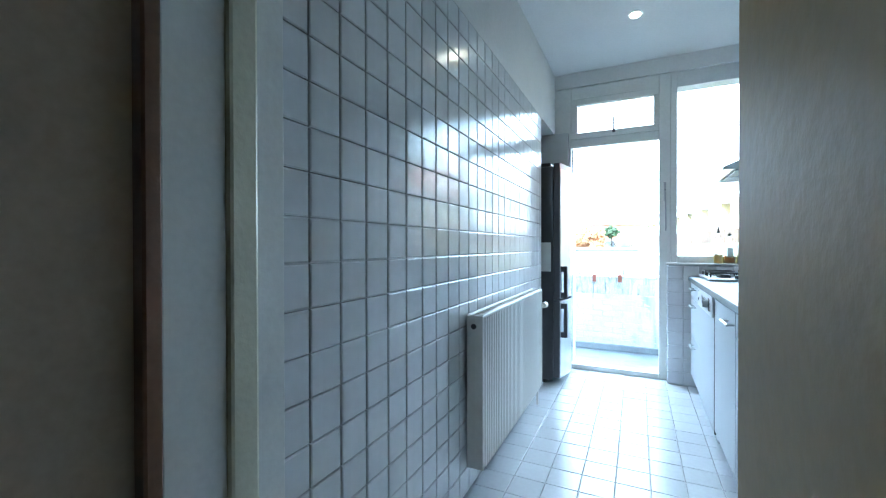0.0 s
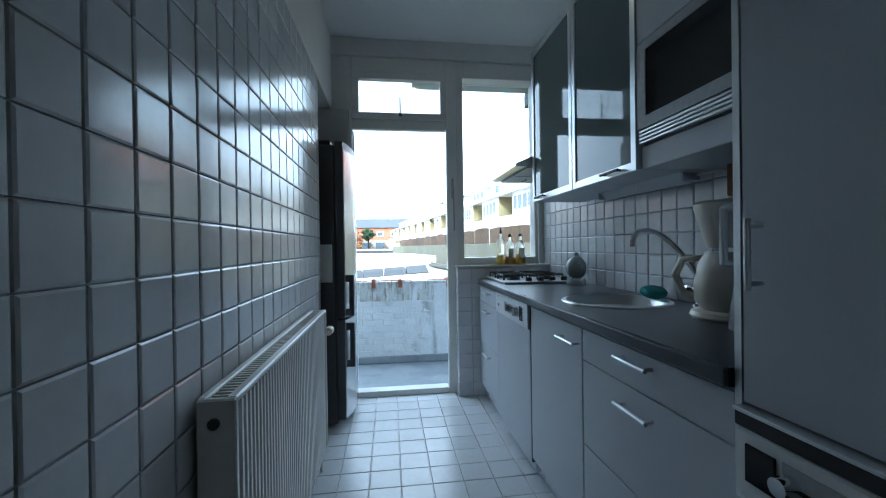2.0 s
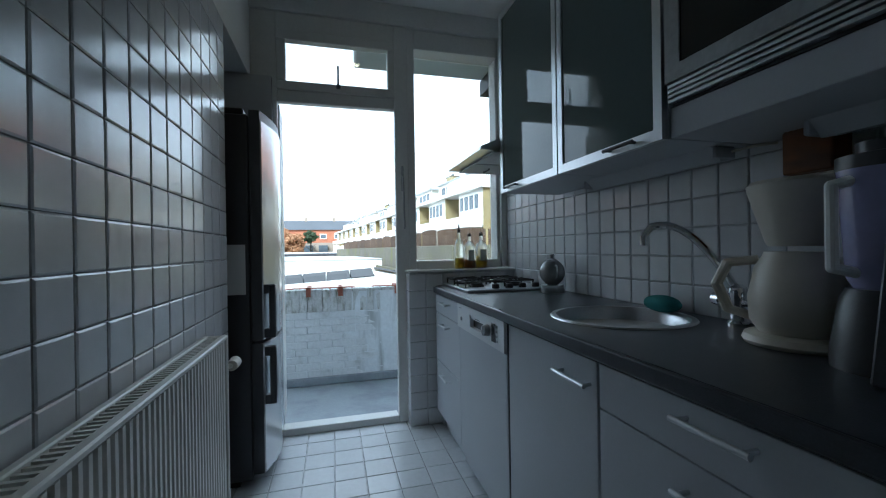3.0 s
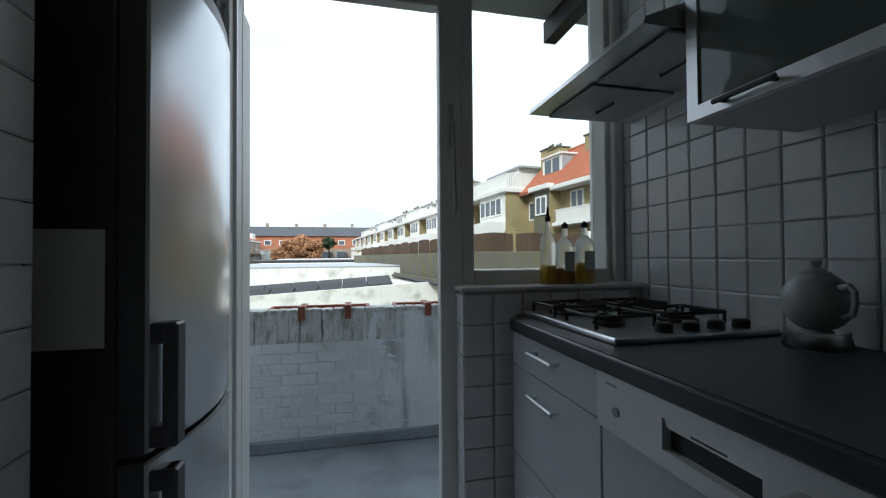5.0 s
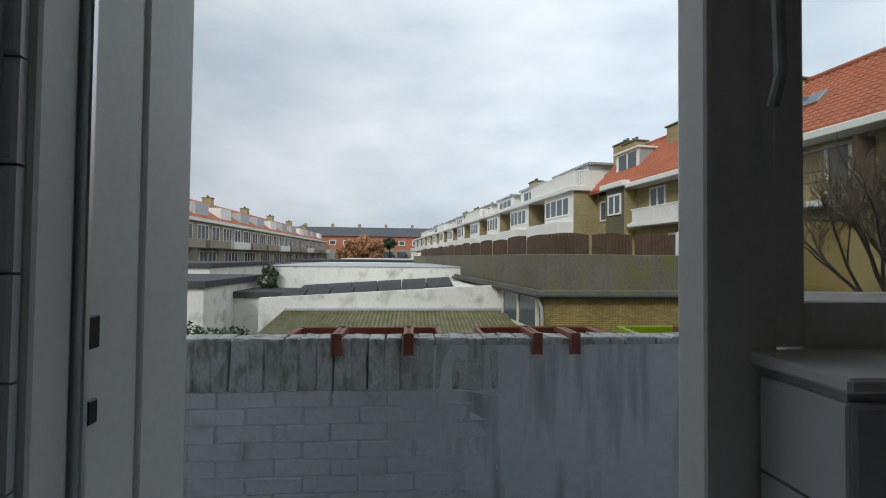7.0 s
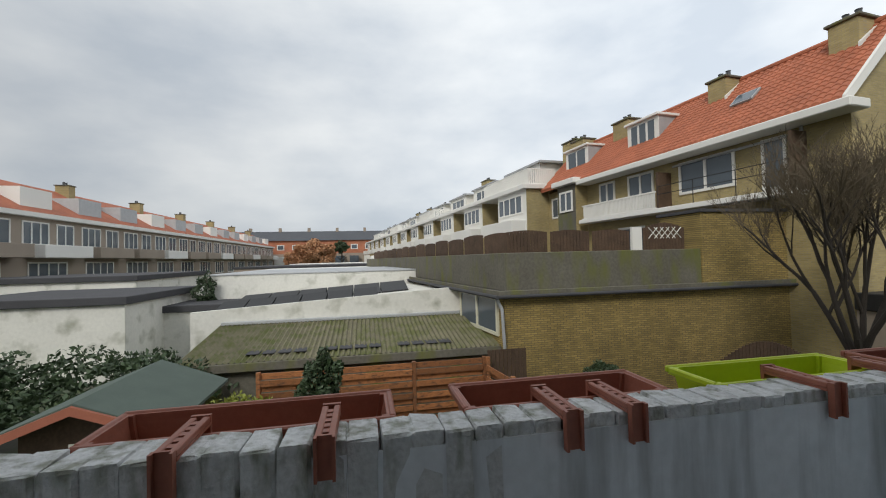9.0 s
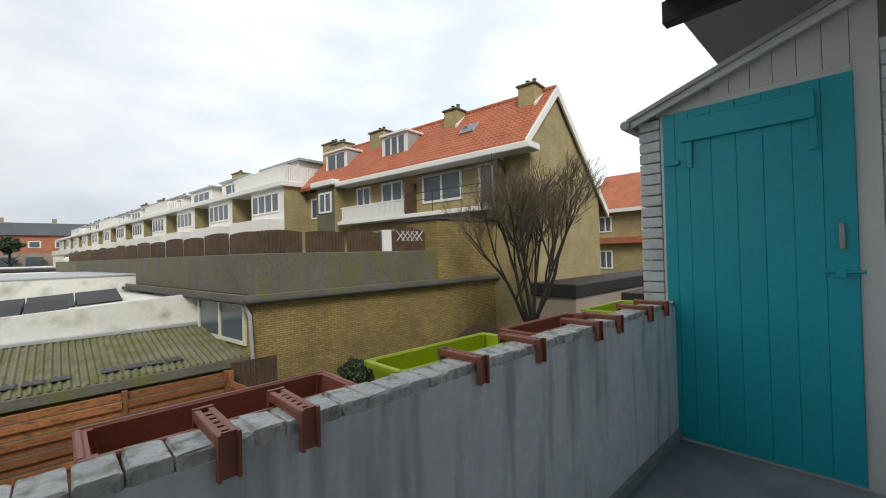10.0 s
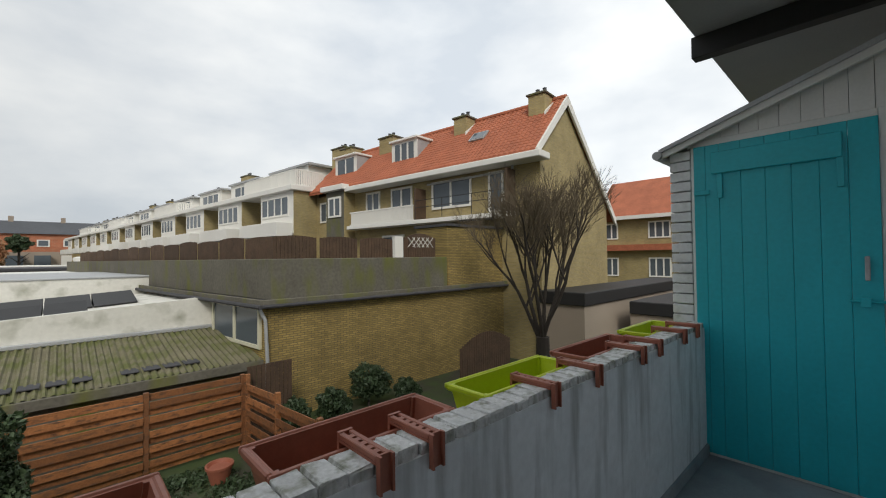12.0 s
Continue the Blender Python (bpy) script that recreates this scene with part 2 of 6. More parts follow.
M["fence_wood"] = material("orange_stained_board", (0.28, 0.112, 0.04), 0.7, vary=0.3, scale=4, fine=30, bump=0.3, per_piece=0.38, stain=(0.11, 0.055, 0.03), stain_at=0.62, streak=3.0)
M["old_wood"] = material("dark_weathered_board", (0.075, 0.045, 0.027), 0.85, vary=0.4, scale=3, fine=20, bump=0.4, per_piece=0.2)
M["ground"] = material("garden_ground", (0.045, 0.043, 0.03), 0.95, vary=0.3, scale=0.5, fine=6, bump=0.6, stain=(0.045, 0.07, 0.02), stain_at=0.5)
M["leaf"] = material("evergreen_leaf", (0.038, 0.064, 0.026), 0.6, vary=0.35, scale=2, fine=9, bump=0.0)
M["leaf_yellow"] = material("yellow_green_leaf", (0.2, 0.22, 0.03), 0.6, vary=0.3, scale=2, fine=9, bump=0.0)
M["leaf_brown"] = material("autumn_leaf", (0.42, 0.22, 0.11), 0.7, vary=0.3, scale=0.6, fine=4, bump=0.0)
M["bark"] = material("grey_brown_bark", (0.035, 0.028, 0.022), 0.9, vary=0.25, scale=6, fine=40, bump=0.6)
M["twig"] = material("brown_twig", (0.1, 0.078, 0.05), 0.9, vary=0.2, scale=6, bump=0.2)
M["slate"] = material("dark_slate_roof", (0.07, 0.075, 0.085), 0.8, vary=0.15, scale=0.3, fine=2, bump=0.1)
M["green_felt"] = material("green_roof_felt", (0.075, 0.1, 0.085), 0.9, vary=0.15, bump=0.3)
M["haze_brick"] = material("grey_brick_far", (0.3, 0.25, 0.2), 0.85, vary=0.15, scale=0.4, bump=0.1)


# ---------------------------------------------------------------- mesh helpers
def box(bm, x0, x1, y0, y1, z0, z1, bevel=0.0, segments=1):
    r = bmesh.ops.create_cube(bm, size=1.0)
    vs = r["verts"]
    for v in vs:
        v.co = Vector((x0 + (v.co.x + 0.5) * (x1 - x0), y0 + (v.co.y + 0.5) * (y1 - y0), z0 + (v.co.z + 0.5) * (z1 - z0)))
    if bevel:
        es = list({e for v in vs for e in v.link_edges})
        bmesh.ops.bevel(bm, geom=es, offset=bevel, segments=segments, affect="EDGES", profile=0.5)
    return bm


def cyl(bm, p, q, r0, r1=None, sides=16):
    """A capped round bar from p to q."""
    p, q = Vector(p), Vector(q)
    r1 = r0 if r1 is None else r1
    d = q - p
    turn = d.to_track_quat("Z", "Y").to_matrix().to_4x4()
    bmesh.ops.create_cone(bm, cap_ends=True, segments=sides, radius1=r0, radius2=r1, depth=d.length, matrix=Matrix.Translation((p + q) / 2) @ turn)
    return bm


def tube(bm, pts, r, sides=10):
    for a, b in zip(pts, pts[1:]):
        cyl(bm, a, b, r, r, sides)
    for p in pts[1:-1]:
        bmesh.ops.create_uvsphere(bm, u_segments=sides, v_segments=6, radius=r, matrix=Matrix.Translation(p))
    return bm


def lathe(bm, profile, centre=(0, 0, 0), sides=28):
    """A turned body from (radius, height) pairs about the upright axis."""
    rings = []
    for r, z in profile:
        rings.append([bm.verts.new((centre[0] + r * math.cos(2 * math.pi * i / sides), centre[1] + r * math.sin(2 * math.pi * i / sides), centre[2] + z)) for i in range(sides)])
    for a, b in zip(rings, rings[1:]):
        for i in range(sides):
            bm.faces.new((a[i], a[(i + 1) % sides], b[(i + 1) % sides], b[i]))
    bm.faces.new(list(reversed(rings[0])))
    bm.faces.new(rings[-1])
    return bm


def prism(bm, outline, axis, lo, hi):
    """A flat outline drawn out along an axis. Outline pairs are (y,z) for x, (x,z) for y, (x,y) for z."""
    def put(a, b, c):
        return {"x": (c, a, b), "y": (a, c, b), "z": (a, b, c)}[axis]
    lowr = [bm.verts.new(put(a, b, lo)) for a, b in outline]
    high = [bm.verts.new(put(a, b, hi)) for a, b in outline]
    k = len(outline)
    bm.faces.new(lowr)
    bm.faces.new(list(reversed(high)))
    for i in range(k):
        bm.faces.new((lowr[i], high[i], high[(i + 1) % k], lowr[(i + 1) % k]))
    bmesh.ops.recalc_face_normals(bm, faces=bm.faces[:])
    return bm


def mesh_of(name, bm, mat, smooth=False):
    me = bpy.data.meshes.new(name)
    bmesh.ops.recalc_face_normals(bm, faces=bm.faces[:])
    bm.to_mesh(me)
    bm.free()
    me.materials.append(mat)
    if smooth:
        for p in me.polygons:
            p.use_smooth = True
        me.set_sharp_from_angle(angle=radians(35))
    return me


def part(name, bm, mat, parent=None, label="", smooth=False):
    ob = new(name, mesh_of(name, bm, mat, smooth))
    if parent is not None:
        ob.parent = parent
        ob.matrix_parent_inverse = parent.matrix_basis.inverted()
    if label:
        tagged(ob, label)
    return ob


def thing(name, label, category, at=(0, 0, 0), group="", kind=""):
    ob = new(name)
    ob.empty_display_size = 0.1
    ob.matrix_basis = Matrix.Translation(at)
    return tagged(ob, label, category, group, kind)


def B(*a, **k):
    return box(bmesh.new(), *a, **k)


def slab(name, dims, mat, label, category, bevel=0.0):
    return tagged(part(name, B(*dims, bevel=bevel), mat), label, category, kind="structure")


def handle_bar(parent, a, b, out, mat):
    """A bar handle between a and b, standing off by out."""
    a, b, out = Vector(a), Vector(b), Vector(out)
    bm = bmesh.new()
    d = (b - a).normalized() * 0.012
    cyl(bm, a + d, a + d + out, 0.005, sides=8)
    cyl(bm, b - d, b - d + out, 0.005, sides=8)
    cyl(bm, a + out, b + out, 0.006, sides=10)
    return part("handle", bm, mat, parent, "brushed metal bar handle", smooth=True)


# ---------------------------------------------------------------- kitchen shell
XL, XR, YH, ZC = 0.075, 1.735, -3.45, 2.73
XF = 1.16
slab("floor", (-0.7, 2.0, -5.6, 0.05, -0.14, -0.008), M["grout"], "grey grouted kitchen floor under pale square tiles", "floor")
slab("ceiling", (-0.75, 2.0, -5.6, 0.0, ZC, ZC + 0.12), M["ceiling"], "white painted kitchen ceiling", "ceiling")
wall_w = slab("wall_west", (XL - 0.12, XL - 0.009, -3.3, -0.668, 0, 2.18), M["grout"], "kitchen wall under white glazed tiles", "wall")
slab("wall_west_upper", (XL - 0.12, XL, -3.3, 0.0, 2.18, ZC), M["plaster"], "white plastered wall above the tiles", "wall")
slab("wall_recess", (-0.75, -0.6, -1.0, 0.24, 0, 2.18), M["plaster"], "plastered back of the fridge recess", "wall")
slab("wall_recess_side", (-0.6, XL - 0.122, -1.0, -0.668, 0, 2.18), M["plaster"], "plastered side of the fridge recess", "wall")
wall_e = slab("wall_east", (XR + 0.009, XR + 0.2, -5.6, 0.0, -0.1, ZC), M["grout"], "kitchen wall under white glazed splashback tiles", "wall")
slab("lintel", (XL, XR, -0.06, 0.0, 2.6, ZC), M["plaster"], "white plastered lintel above the window and door", "lintel")
slab("wall_recess_top", (-0.75, XL - 0.122, -1.0, 0.24, 2.18, ZC), M["plaster"], "plaster above the fridge recess", "wall")

# entrance from the hall
slab("wall_hall_left", (XL - 0.3, XL + 0.0, -5.6, -3.59, 0, ZC), M["hall"], "dark painted hall wall beside the kitchen doorway", "wall")
slab("wall_hall_back", (XL - 0.3, 2.0, -5.75, -5.6, 0, ZC), M["hall"], "dark painted end wall of the hall", "wall")
slab("wall_hall_right", (0.93, XR + 0.009, -3.64, -3.42, 0, ZC), M["beige"], "beige painted wall beside the kitchen doorway", "wall")
slab("wall_over_door", (XL - 0.1, 0.93, -3.6, -3.3, 2.1, ZC), M["plaster"], "wall above the kitchen doorway", "wall")
df = thing("door_1", "cream and white painted doorway with its lining", "doorway", (XL, -3.6, 0), kind="structure")
part("door_stop", B(XL - 0.1, XL + 0.018, -3.585, -3.556, 0, 2.1, bevel=0.004), M["brown"], df, "brown wooden edge")
part("door_lining", B(XL - 0.1, XL + 0.012, -3.556, -3.441, 0, 2.1, bevel=0.003), M["frame"], df)
part("door_trim", B(XL - 0.1, XL + 0.022, -3.441, -3.376, 0, 2.1, bevel=0.008, segments=2), M["cream"], df, "cream gloss moulding")
part("architrave", B(XL - 0.1, XL + 0.01, -3.376, -3.30, 0, 2.1, bevel=0.004), M["frame"], df)
part("lining_right", B(0.915, 0.93, -3.64, -3.42, 0, 2.1, bevel=0.003), M["beige"], df, "beige painted lining")
hd = thing("hall_door", "beige painted hall door standing wide open beside the doorway", "door", (0.89, -3.8, 0.0))
part("leaf", B(0.873, 0.912, -4.2, -3.42, 0.004, 2.05, bevel=0.005), M["beige"], hd)

# ---------------------------------------------------------------- window wall
wf = thing("window_1", "white painted timber window and door frame with a transom light", "window frame", (0.6, 0, 0), kind="structure")


def frame_bar(x0, x1, z0, z1, y0=-0.04, y1=0.014, name="frame_bar"):
    return part(name, B(x0, x1, y0, y1, z0, z1, bevel=0.006, segments=2), M["frame"], wf)


frame_bar(XL, 0.222, 0.0, 2.6, name="door_post")
frame_bar(0.942, 1.03, 0.0, 2.6, name="mullion")
frame_bar(1.03, 1.078, 1.0, 2.6, y0=-0.028, name="casement_stile")
frame_bar(1.668, 1.785, 1.0, 2.6, y0=0.0015, y1=0.122, name="casement_stile")
frame_bar(0.222, 0.942, 2.05, 2.125, name="transom_bar")
frame_bar(0.222, 0.942, 2.125, 2.18, y0=-0.05, name="transom_sash")
frame_bar(0.222, 0.275, 2.18, 2.432, y0=-0.05, name="transom_sash")
frame_bar(0.9, 0.942, 2.18, 2.432, y0=-0.05, name="transom_sash")
frame_bar(0.222, 0.942, 2.432, 2.49, y0=-0.05, name="transom_sash")
frame_bar(0.222, 0.942, 2.49, 2.6, name="head")
frame_bar(1.078, 1.668, 2.472, 2.6, y0=-0.028, y1=0.122, name="head")
frame_bar(1.078, 1.668, 0.915, 1.056, y0=-0.0275, y1=0.122, name="casement_rail")
frame_bar(0.222, 0.942, -0.0, 0.045, y0=-0.04, y1=0.06, name="threshold")
pn = part("pane", B(0.275, 0.9, -0.01, -0.006, 2.18, 2.432), M["glass"], wf)
pn.visible_shadow = False
frame_bar(1.69, XR, 1.0, 2.6, y0=-0.028, y1=0.0, name="casement_stile")
pn = part("pane", B(1.078, 1.668, 0.092, 0.096, 1.056, 2.472), M["glass"], wf)
pn.visible_shadow = False
st = bmesh.new()
box(st, 0.575, 0.6, -0.09, -0.05, 2.15, 2.165)
box(st, 0.58, 0.592, -0.098, -0.086, 2.14, 2.28, bevel=0.003)
part("stay", st, M["darkgrey"], wf, "dark metal window stay")
# espagnolette handle on the mullion
hb = bmesh.new()
tube(hb, [(0.985, -0.045, 1.62), (0.985, -0.08, 1.6), (0.99, -0.085, 1.3), (0.99, -0.075, 1.27)], 0.006)
box(hb, 0.976, 0.994, -0.05, -0.04, 1.52, 1.68, bevel=0.003)
part("lock_handle", hb, M["zinc"], wf, "long metal lever handle", smooth=True)
for nm, d in (("weather_strip", (0.2005, 0.232, 0.016, 0.026, 0.05, 2.05)), ("jamb_lining", (0.2005, 0.223, 0.0265, 0.12, 0.05, 2.05)), ("jamb_lining", (0.2005, 0.215, 0.1205, 0.135, 0.05, 2.05)), ("jamb_lining", (0.2005, 0.221, 0.1355, 0.252, 0.05, 2.05))):
    part(nm, B(*d, bevel=0.002), M["alu"] if nm == "weather_strip" else M["frame"], wf)
lk = bmesh.new()
box(lk, 0.222, 0.226, 0.03, 0.05, 0.99, 1.03, bevel=0.002)
box(lk, 0.222, 0.227, 0.032, 0.048, 0.9, 0.93, bevel=0.002)
part("strike_plate", lk, M["black"], wf, "dark metal strike plates")
# low wall under the window
low = slab("wall_under_window", (1.0 + 0.009, XR, -0.131, -0.03, -0.11, 0.985), M["grout"], "tiled low wall under the kitchen window", "wall")
slab("window_sill_inside", (0.995, XR, -0.146, -0.029, 0.985, 0.9995), M["frame"], "white edged inner window sill", "sill", bevel=0.003)

# open balcony door, folded back against the outside wall
slab("wall_return", (-0.3, 0.2, -0.094, -0.0505, 0, 2.18), M["tile"], "tiled return between the fridge and the balcony door", "wall")
bd = thing("balcony_door", "white glazed balcony door standing wide open against the outside wall", "door", (0.2, 0.26, 0.0))
for nm, d in (("stile", (-0.53, -0.43, 0.255, 0.3, -0.04, 2.04)), ("stile", (0.07, 0.19, 0.255, 0.3, -0.04, 2.04)), ("rail", (-0.43, 0.07, 0.255, 0.3, -0.04, 0.16)), ("rail", (-0.43, 0.07, 0.255, 0.3, 1.94, 2.04))):
    part(nm, B(*d, bevel=0.004), M["frame"], bd)
part("pane", B(-0.43, 0.07, 0.276, 0.281, 0.16, 1.94), M["glass"], bd)

# ---------------------------------------------------------------- kitchen things
def fridge():
    f = thing("fridge_freezer", "tall silver fridge freezer with dark sides and long dark handles", "fridge", (-0.2, -0.33, 0))
    y0, y1 = -0.555, -0.1
    part("body", B(-0.48, 0.152, y0, y1, 0.03, 1.8, bevel=0.008), M["darkgrey"], f, "dark grey metal carcass")
    part("top_panel", B(-0.4, 0.13, y0 + 0.01, y1 - 0.01, 1.8, 1.83, bevel=0.006), M["black"], f)
    part("plinth", B(-0.46, 0.09, y0 + 0.02, y1 - 0.02, 0.0, 0.03), M["black"], f)
    for nm, z0, z1 in (("upper_door", 0.705, 1.82), ("lower_door", 0.06, 0.69)):
        bm = bmesh.new()
        k = 14
        curve = [(0.208 + 0.03 * i / k + 0.03 * math.sin(math.pi * i / k), y0 + (y1 - y0) * i / k) for i in range(k + 1)]
        prism(bm, [(0.156, y0)] + [(x - 0.004, y) for x, y in curve] + [(0.156, y1)], "z", z0, z1)
        dr = part(nm, bm, M["darkgrey"], f, "dark-edged fridge door")
        bm = bmesh.new()
        prism(bm, [(x - 0.0035, y) for x, y in curve[::-1]] + [(x + 0.003, y + (0.003 if i == 0 else 0)) for i, (x, y) in enumerate(curve)], "z", z0 + 0.004, z1 - (0.05 if nm == "upper_door" else 0.004))
        part("door_skin", bm, M["silver"], dr, "bulging silver door skin", smooth=True)
        h = bmesh.new()
        a, b = (z0 + 0.01, z0 + 0.27) if nm == "upper_door" else (z1 - 0.3, z1 - 0.02)
        box(h, 0.2, 0.258, y0 + 0.005, y0 + 0.045, a, a + 0.045, bevel=0.004)
        box(h, 0.2, 0.258, y0 + 0.005, y0 + 0.045, b - 0.045, b, bevel=0.004)
        box(h, 0.234, 0.264, y0 + 0.002, y0 + 0.048, a, b, bevel=0.005)
        part("handle", h, M["darkgrey"], dr, "dark rectangular grip handle")
    return f


fridge()
pp = tagged(part("pinned_paper", B(0.0, 0.133, -0.5575, -0.556, 0.93, 1.17), M["paper"]), "white sheet of paper stuck to the side of the fridge", "paper")


def radiator():
    y0, y1, z0, z1 = -2.27, -1.06, 0.15, 0.835
    r = thing("radiator", "white ribbed panel radiator under the tiled wall", "radiator", (0.12, (y0 + y1) / 2, z0))
    xw, xo = XL + 0.025, XL + 0.085
    k = int((y1 - y0 - 0.06) / 0.0265)
    for nm, face, s in (("front_panel", xo, 1), ("back_panel", xw, -1)):
        bm = bmesh.new()
        out = []
        for i in range(k):
            a = y0 + 0.03 + i * 0.0265
            out += [(face, a), (face + s * 0.006, a + 0.005), (face + s * 0.006, a + 0.016), (face, a + 0.021)]
        out += [(face, y1), (face - s * 0.012, y1), (face - s * 0.012, y0), (face, y0)]
        prism(bm, out, "z", z0, z1 - 0.015)
        part(nm, bm, M["radiator"], r)
    part("end_cap", B(xw - 0.012, xo + 0.008, y0 - 0.006, y0 + 0.012, z0, z1, bevel=0.004), M["radiator"], r)
    part("end_cap", B(xw - 0.012, xo + 0.008, y1 - 0.012, y1 + 0.006, z0, z1, bevel=0.004), M["radiator"], r)
    g = bmesh.new()
    box(g, xo - 0.016, xo + 0.008, y0, y1, z1 - 0.014, z1 + 0.002, bevel=0.004)
    box(g, xw - 0.012, xw + 0.006, y0, y1, z1 - 0.014, z1 + 0.002, bevel=0.003)
    n = int((y1 - y0) / 0.02)
    for i in range(n):
        yy = y0 + 0.01 + i * 0.02
        box(g, xw + 0.006, xo - 0.016, yy, yy + 0.008, z1 - 0.012, z1 - 0.004)
    part("top_grille", g, M["radiator"], r)
    v = bmesh.new()
    lathe(v, [(0.012, -0.03), (0.02, -0.028), (0.022, 0.03), (0.017, 0.034)], sides=16)
    bmesh.ops.rotate(v, verts=v.verts[:], matrix=Matrix.Rotation(radians(-90), 3, "X"))
    bmesh.ops.translate(v, verts=v.verts[:], vec=(xo + 0.012, y1 + 0.06, z1 - 0.12))
    cyl(v, (xo - 0.01, y1, z1 - 0.12), (xo + 0.012, y1 + 0.04, z1 - 0.12), 0.01)
    part("valve", v, M["ivory"], r, "white and brass thermostatic valve", smooth=True)
    pv = bmesh.new()
    cyl(pv, (xo - 0.03, y1 + 0.02, 0.0), (xo - 0.03, y1 + 0.02, z1 - 0.12), 0.008)
    part("pipe", pv, M["radiator"], r, smooth=True)
    bl = bmesh.new()
    cyl(bl, (xo - 0.035, y0 - 0.012, z1 - 0.05), (xo - 0.035, y0, z1 - 0.05), 0.012, sides=12)
    part("bleed_plug", bl, M["darkgrey"], r)
    return r


radiator()


def cabinet(label, y0, y1, fronts, z_top=0.86, shift=0.0):
    """A base unit; fronts are (kind, z0, z1, handle z or None)."""
    c = thing("base_cabinet", label, "cabinet", (1.45, (y0 + y1) / 2, 0), group="kitchen base units")
    part("body", B(XF + 0.02, XR, y0, y1, 0.12, z_top), M["laminate"], c)
    part("plinth", B(XF + 0.06, XF + 0.075, y0, y1, 0.0, 0.12), M["laminate"], c)
    for kind, a, b, hz in fronts:
        d = part(kind, B(XF, XF + 0.019, y0 + 0.002, y1 - 0.002, a, b, bevel=0.0015), M["laminate"], c)
        if hz is not None:
            w = min(0.075, (y1 - y0) / 2 - 0.05)
            ym = (y0 + y1) / 2 + shift
            handle_bar(d, (XF, ym - w, hz), (XF, ym + w, hz), (-0.028, 0, 0), M["alu"])
    return c


cabinet("light grey three-drawer unit with metal bar handles under the hob", -0.70, -0.2, [("drawer_front", 0.745, 0.852, 0.818), ("drawer_front", 0.45, 0.741, 0.69), ("drawer_front", 0.125, 0.446, 0.39)])
tagged(part("filler_panel", B(XF + 0.05, XF + 0.068, -0.198, -0.142, 0.0, 0.86), M["laminate"]), "light grey filler panel between drawers and low wall", "panel")
cabinet("light grey sink cupboard with one bar handle", -1.82, -1.30, [("cabinet_door", 0.125, 0.852, 0.79)], shift=-0.17)
cabinet("wide light grey drawer unit with metal bar handles", -2.46, -1.825, [("drawer_front", 0.745, 0.852, 0.82), ("drawer_front", 0.45, 0.741, 0.685), ("drawer_front", 0.125, 0.446, 0.36)])


def dishwasher():
    y0, y1 = -1.292, -0.704
    d = thing("dishwasher", "built-in dishwasher with a silver control panel and grey front", "dishwasher", (1.45, -1.0, 0))
    part("body", B(XF + 0.02, XR - 0.02, y0, y1, 0.05, 0.855), M["laminate"], d)
    part("door_panel", B(XF - 0.002, XF + 0.018, y0 + 0.004, y1 - 0.004, 0.125, 0.738, bevel=0.002), M["laminate"], d)
    # control panel in four bars round the grip recess
    g0, g1, h0, h1 = -1.075, -0.898, 0.772, 0.828
    bm = bmesh.new()
    box(bm, XF - 0.013, XF + 0.018, y0 + 0.004, y1 - 0.004, h1, 0.86)
    box(bm, XF - 0.013, XF + 0.018, y0 + 0.004, y1 - 0.004, 0.742, h0)
    box(bm, XF - 0.013, XF + 0.018, y0 + 0.004, g0, h0, h1)
    box(bm, XF - 0.013, XF + 0.018, g1, y1 - 0.004, h0, h1)
    cp = part("control_panel", bm, M["dw_panel"], d, "silver-white control panel")
    part("grip", B(XF + 0.006, XF + 0.017, g0, g1, h0, h1), M["black"], cp, "dark recessed grip")
    bm = bmesh.new()
    prism(bm, [(XF - 0.011, h1), (XF + 0.005, h1 - 0.004), (XF + 0.005, h1 - 0.022), (XF - 0.006, h1 - 0.018)], "y", g0 + 0.004, g1 - 0.004)
    part("grip_lip", bm, M["dw_panel"], cp)
    part("grip_mark", B(XF - 0.0085, XF - 0.0055, -1.02, -0.955, h1 - 0.013, h1 - 0.006), M["darkgrey"], cp)
    part("maker_mark", B(XF - 0.0145, XF - 0.0128, -0.775, -0.74, 0.838, 0.843), M["zinc"], cp)
    k = bmesh.new()
    cyl(k, (XF - 0.012, -0.775, 0.79), (XF - 0.018, -0.775, 0.79), 0.01, 0.009, 14)
    part("power_button", k, M["zinc"], cp, smooth=True)
    k = bmesh.new()
    cyl(k, (XF - 0.012, -1.128, 0.8), (XF - 0.036, -1.128, 0.8), 0.025, 0.021, 24)
    box(k, XF - 0.039, XF - 0.03, -1.131, -1.125, 0.78, 0.82)
    part("knob", k, M["zinc"], cp, "grey programme dial", smooth=True)
    part("display", B(XF - 0.0155, XF - 0.0128, -1.207, -1.168, 0.765, 0.838), M["blackglass"], cp)
    for i in range(4):
        part("button", B(XF - 0.017, XF - 0.0128, -1.228, -1.217, 0.768 + i * 0.019, 0.777 + i * 0.019, bevel=0.001), M["zinc"], cp)
    part("seal", B(XF + 0.0, XF + 0.02, y0 - 0.006, y0 + 0.003, 0.1, 0.855), M["black"], d)
    part("plinth", B(XF + 0.06, XF + 0.075, y0, y1, 0.0, 0.12), M["laminate"], d)


dishwasher()


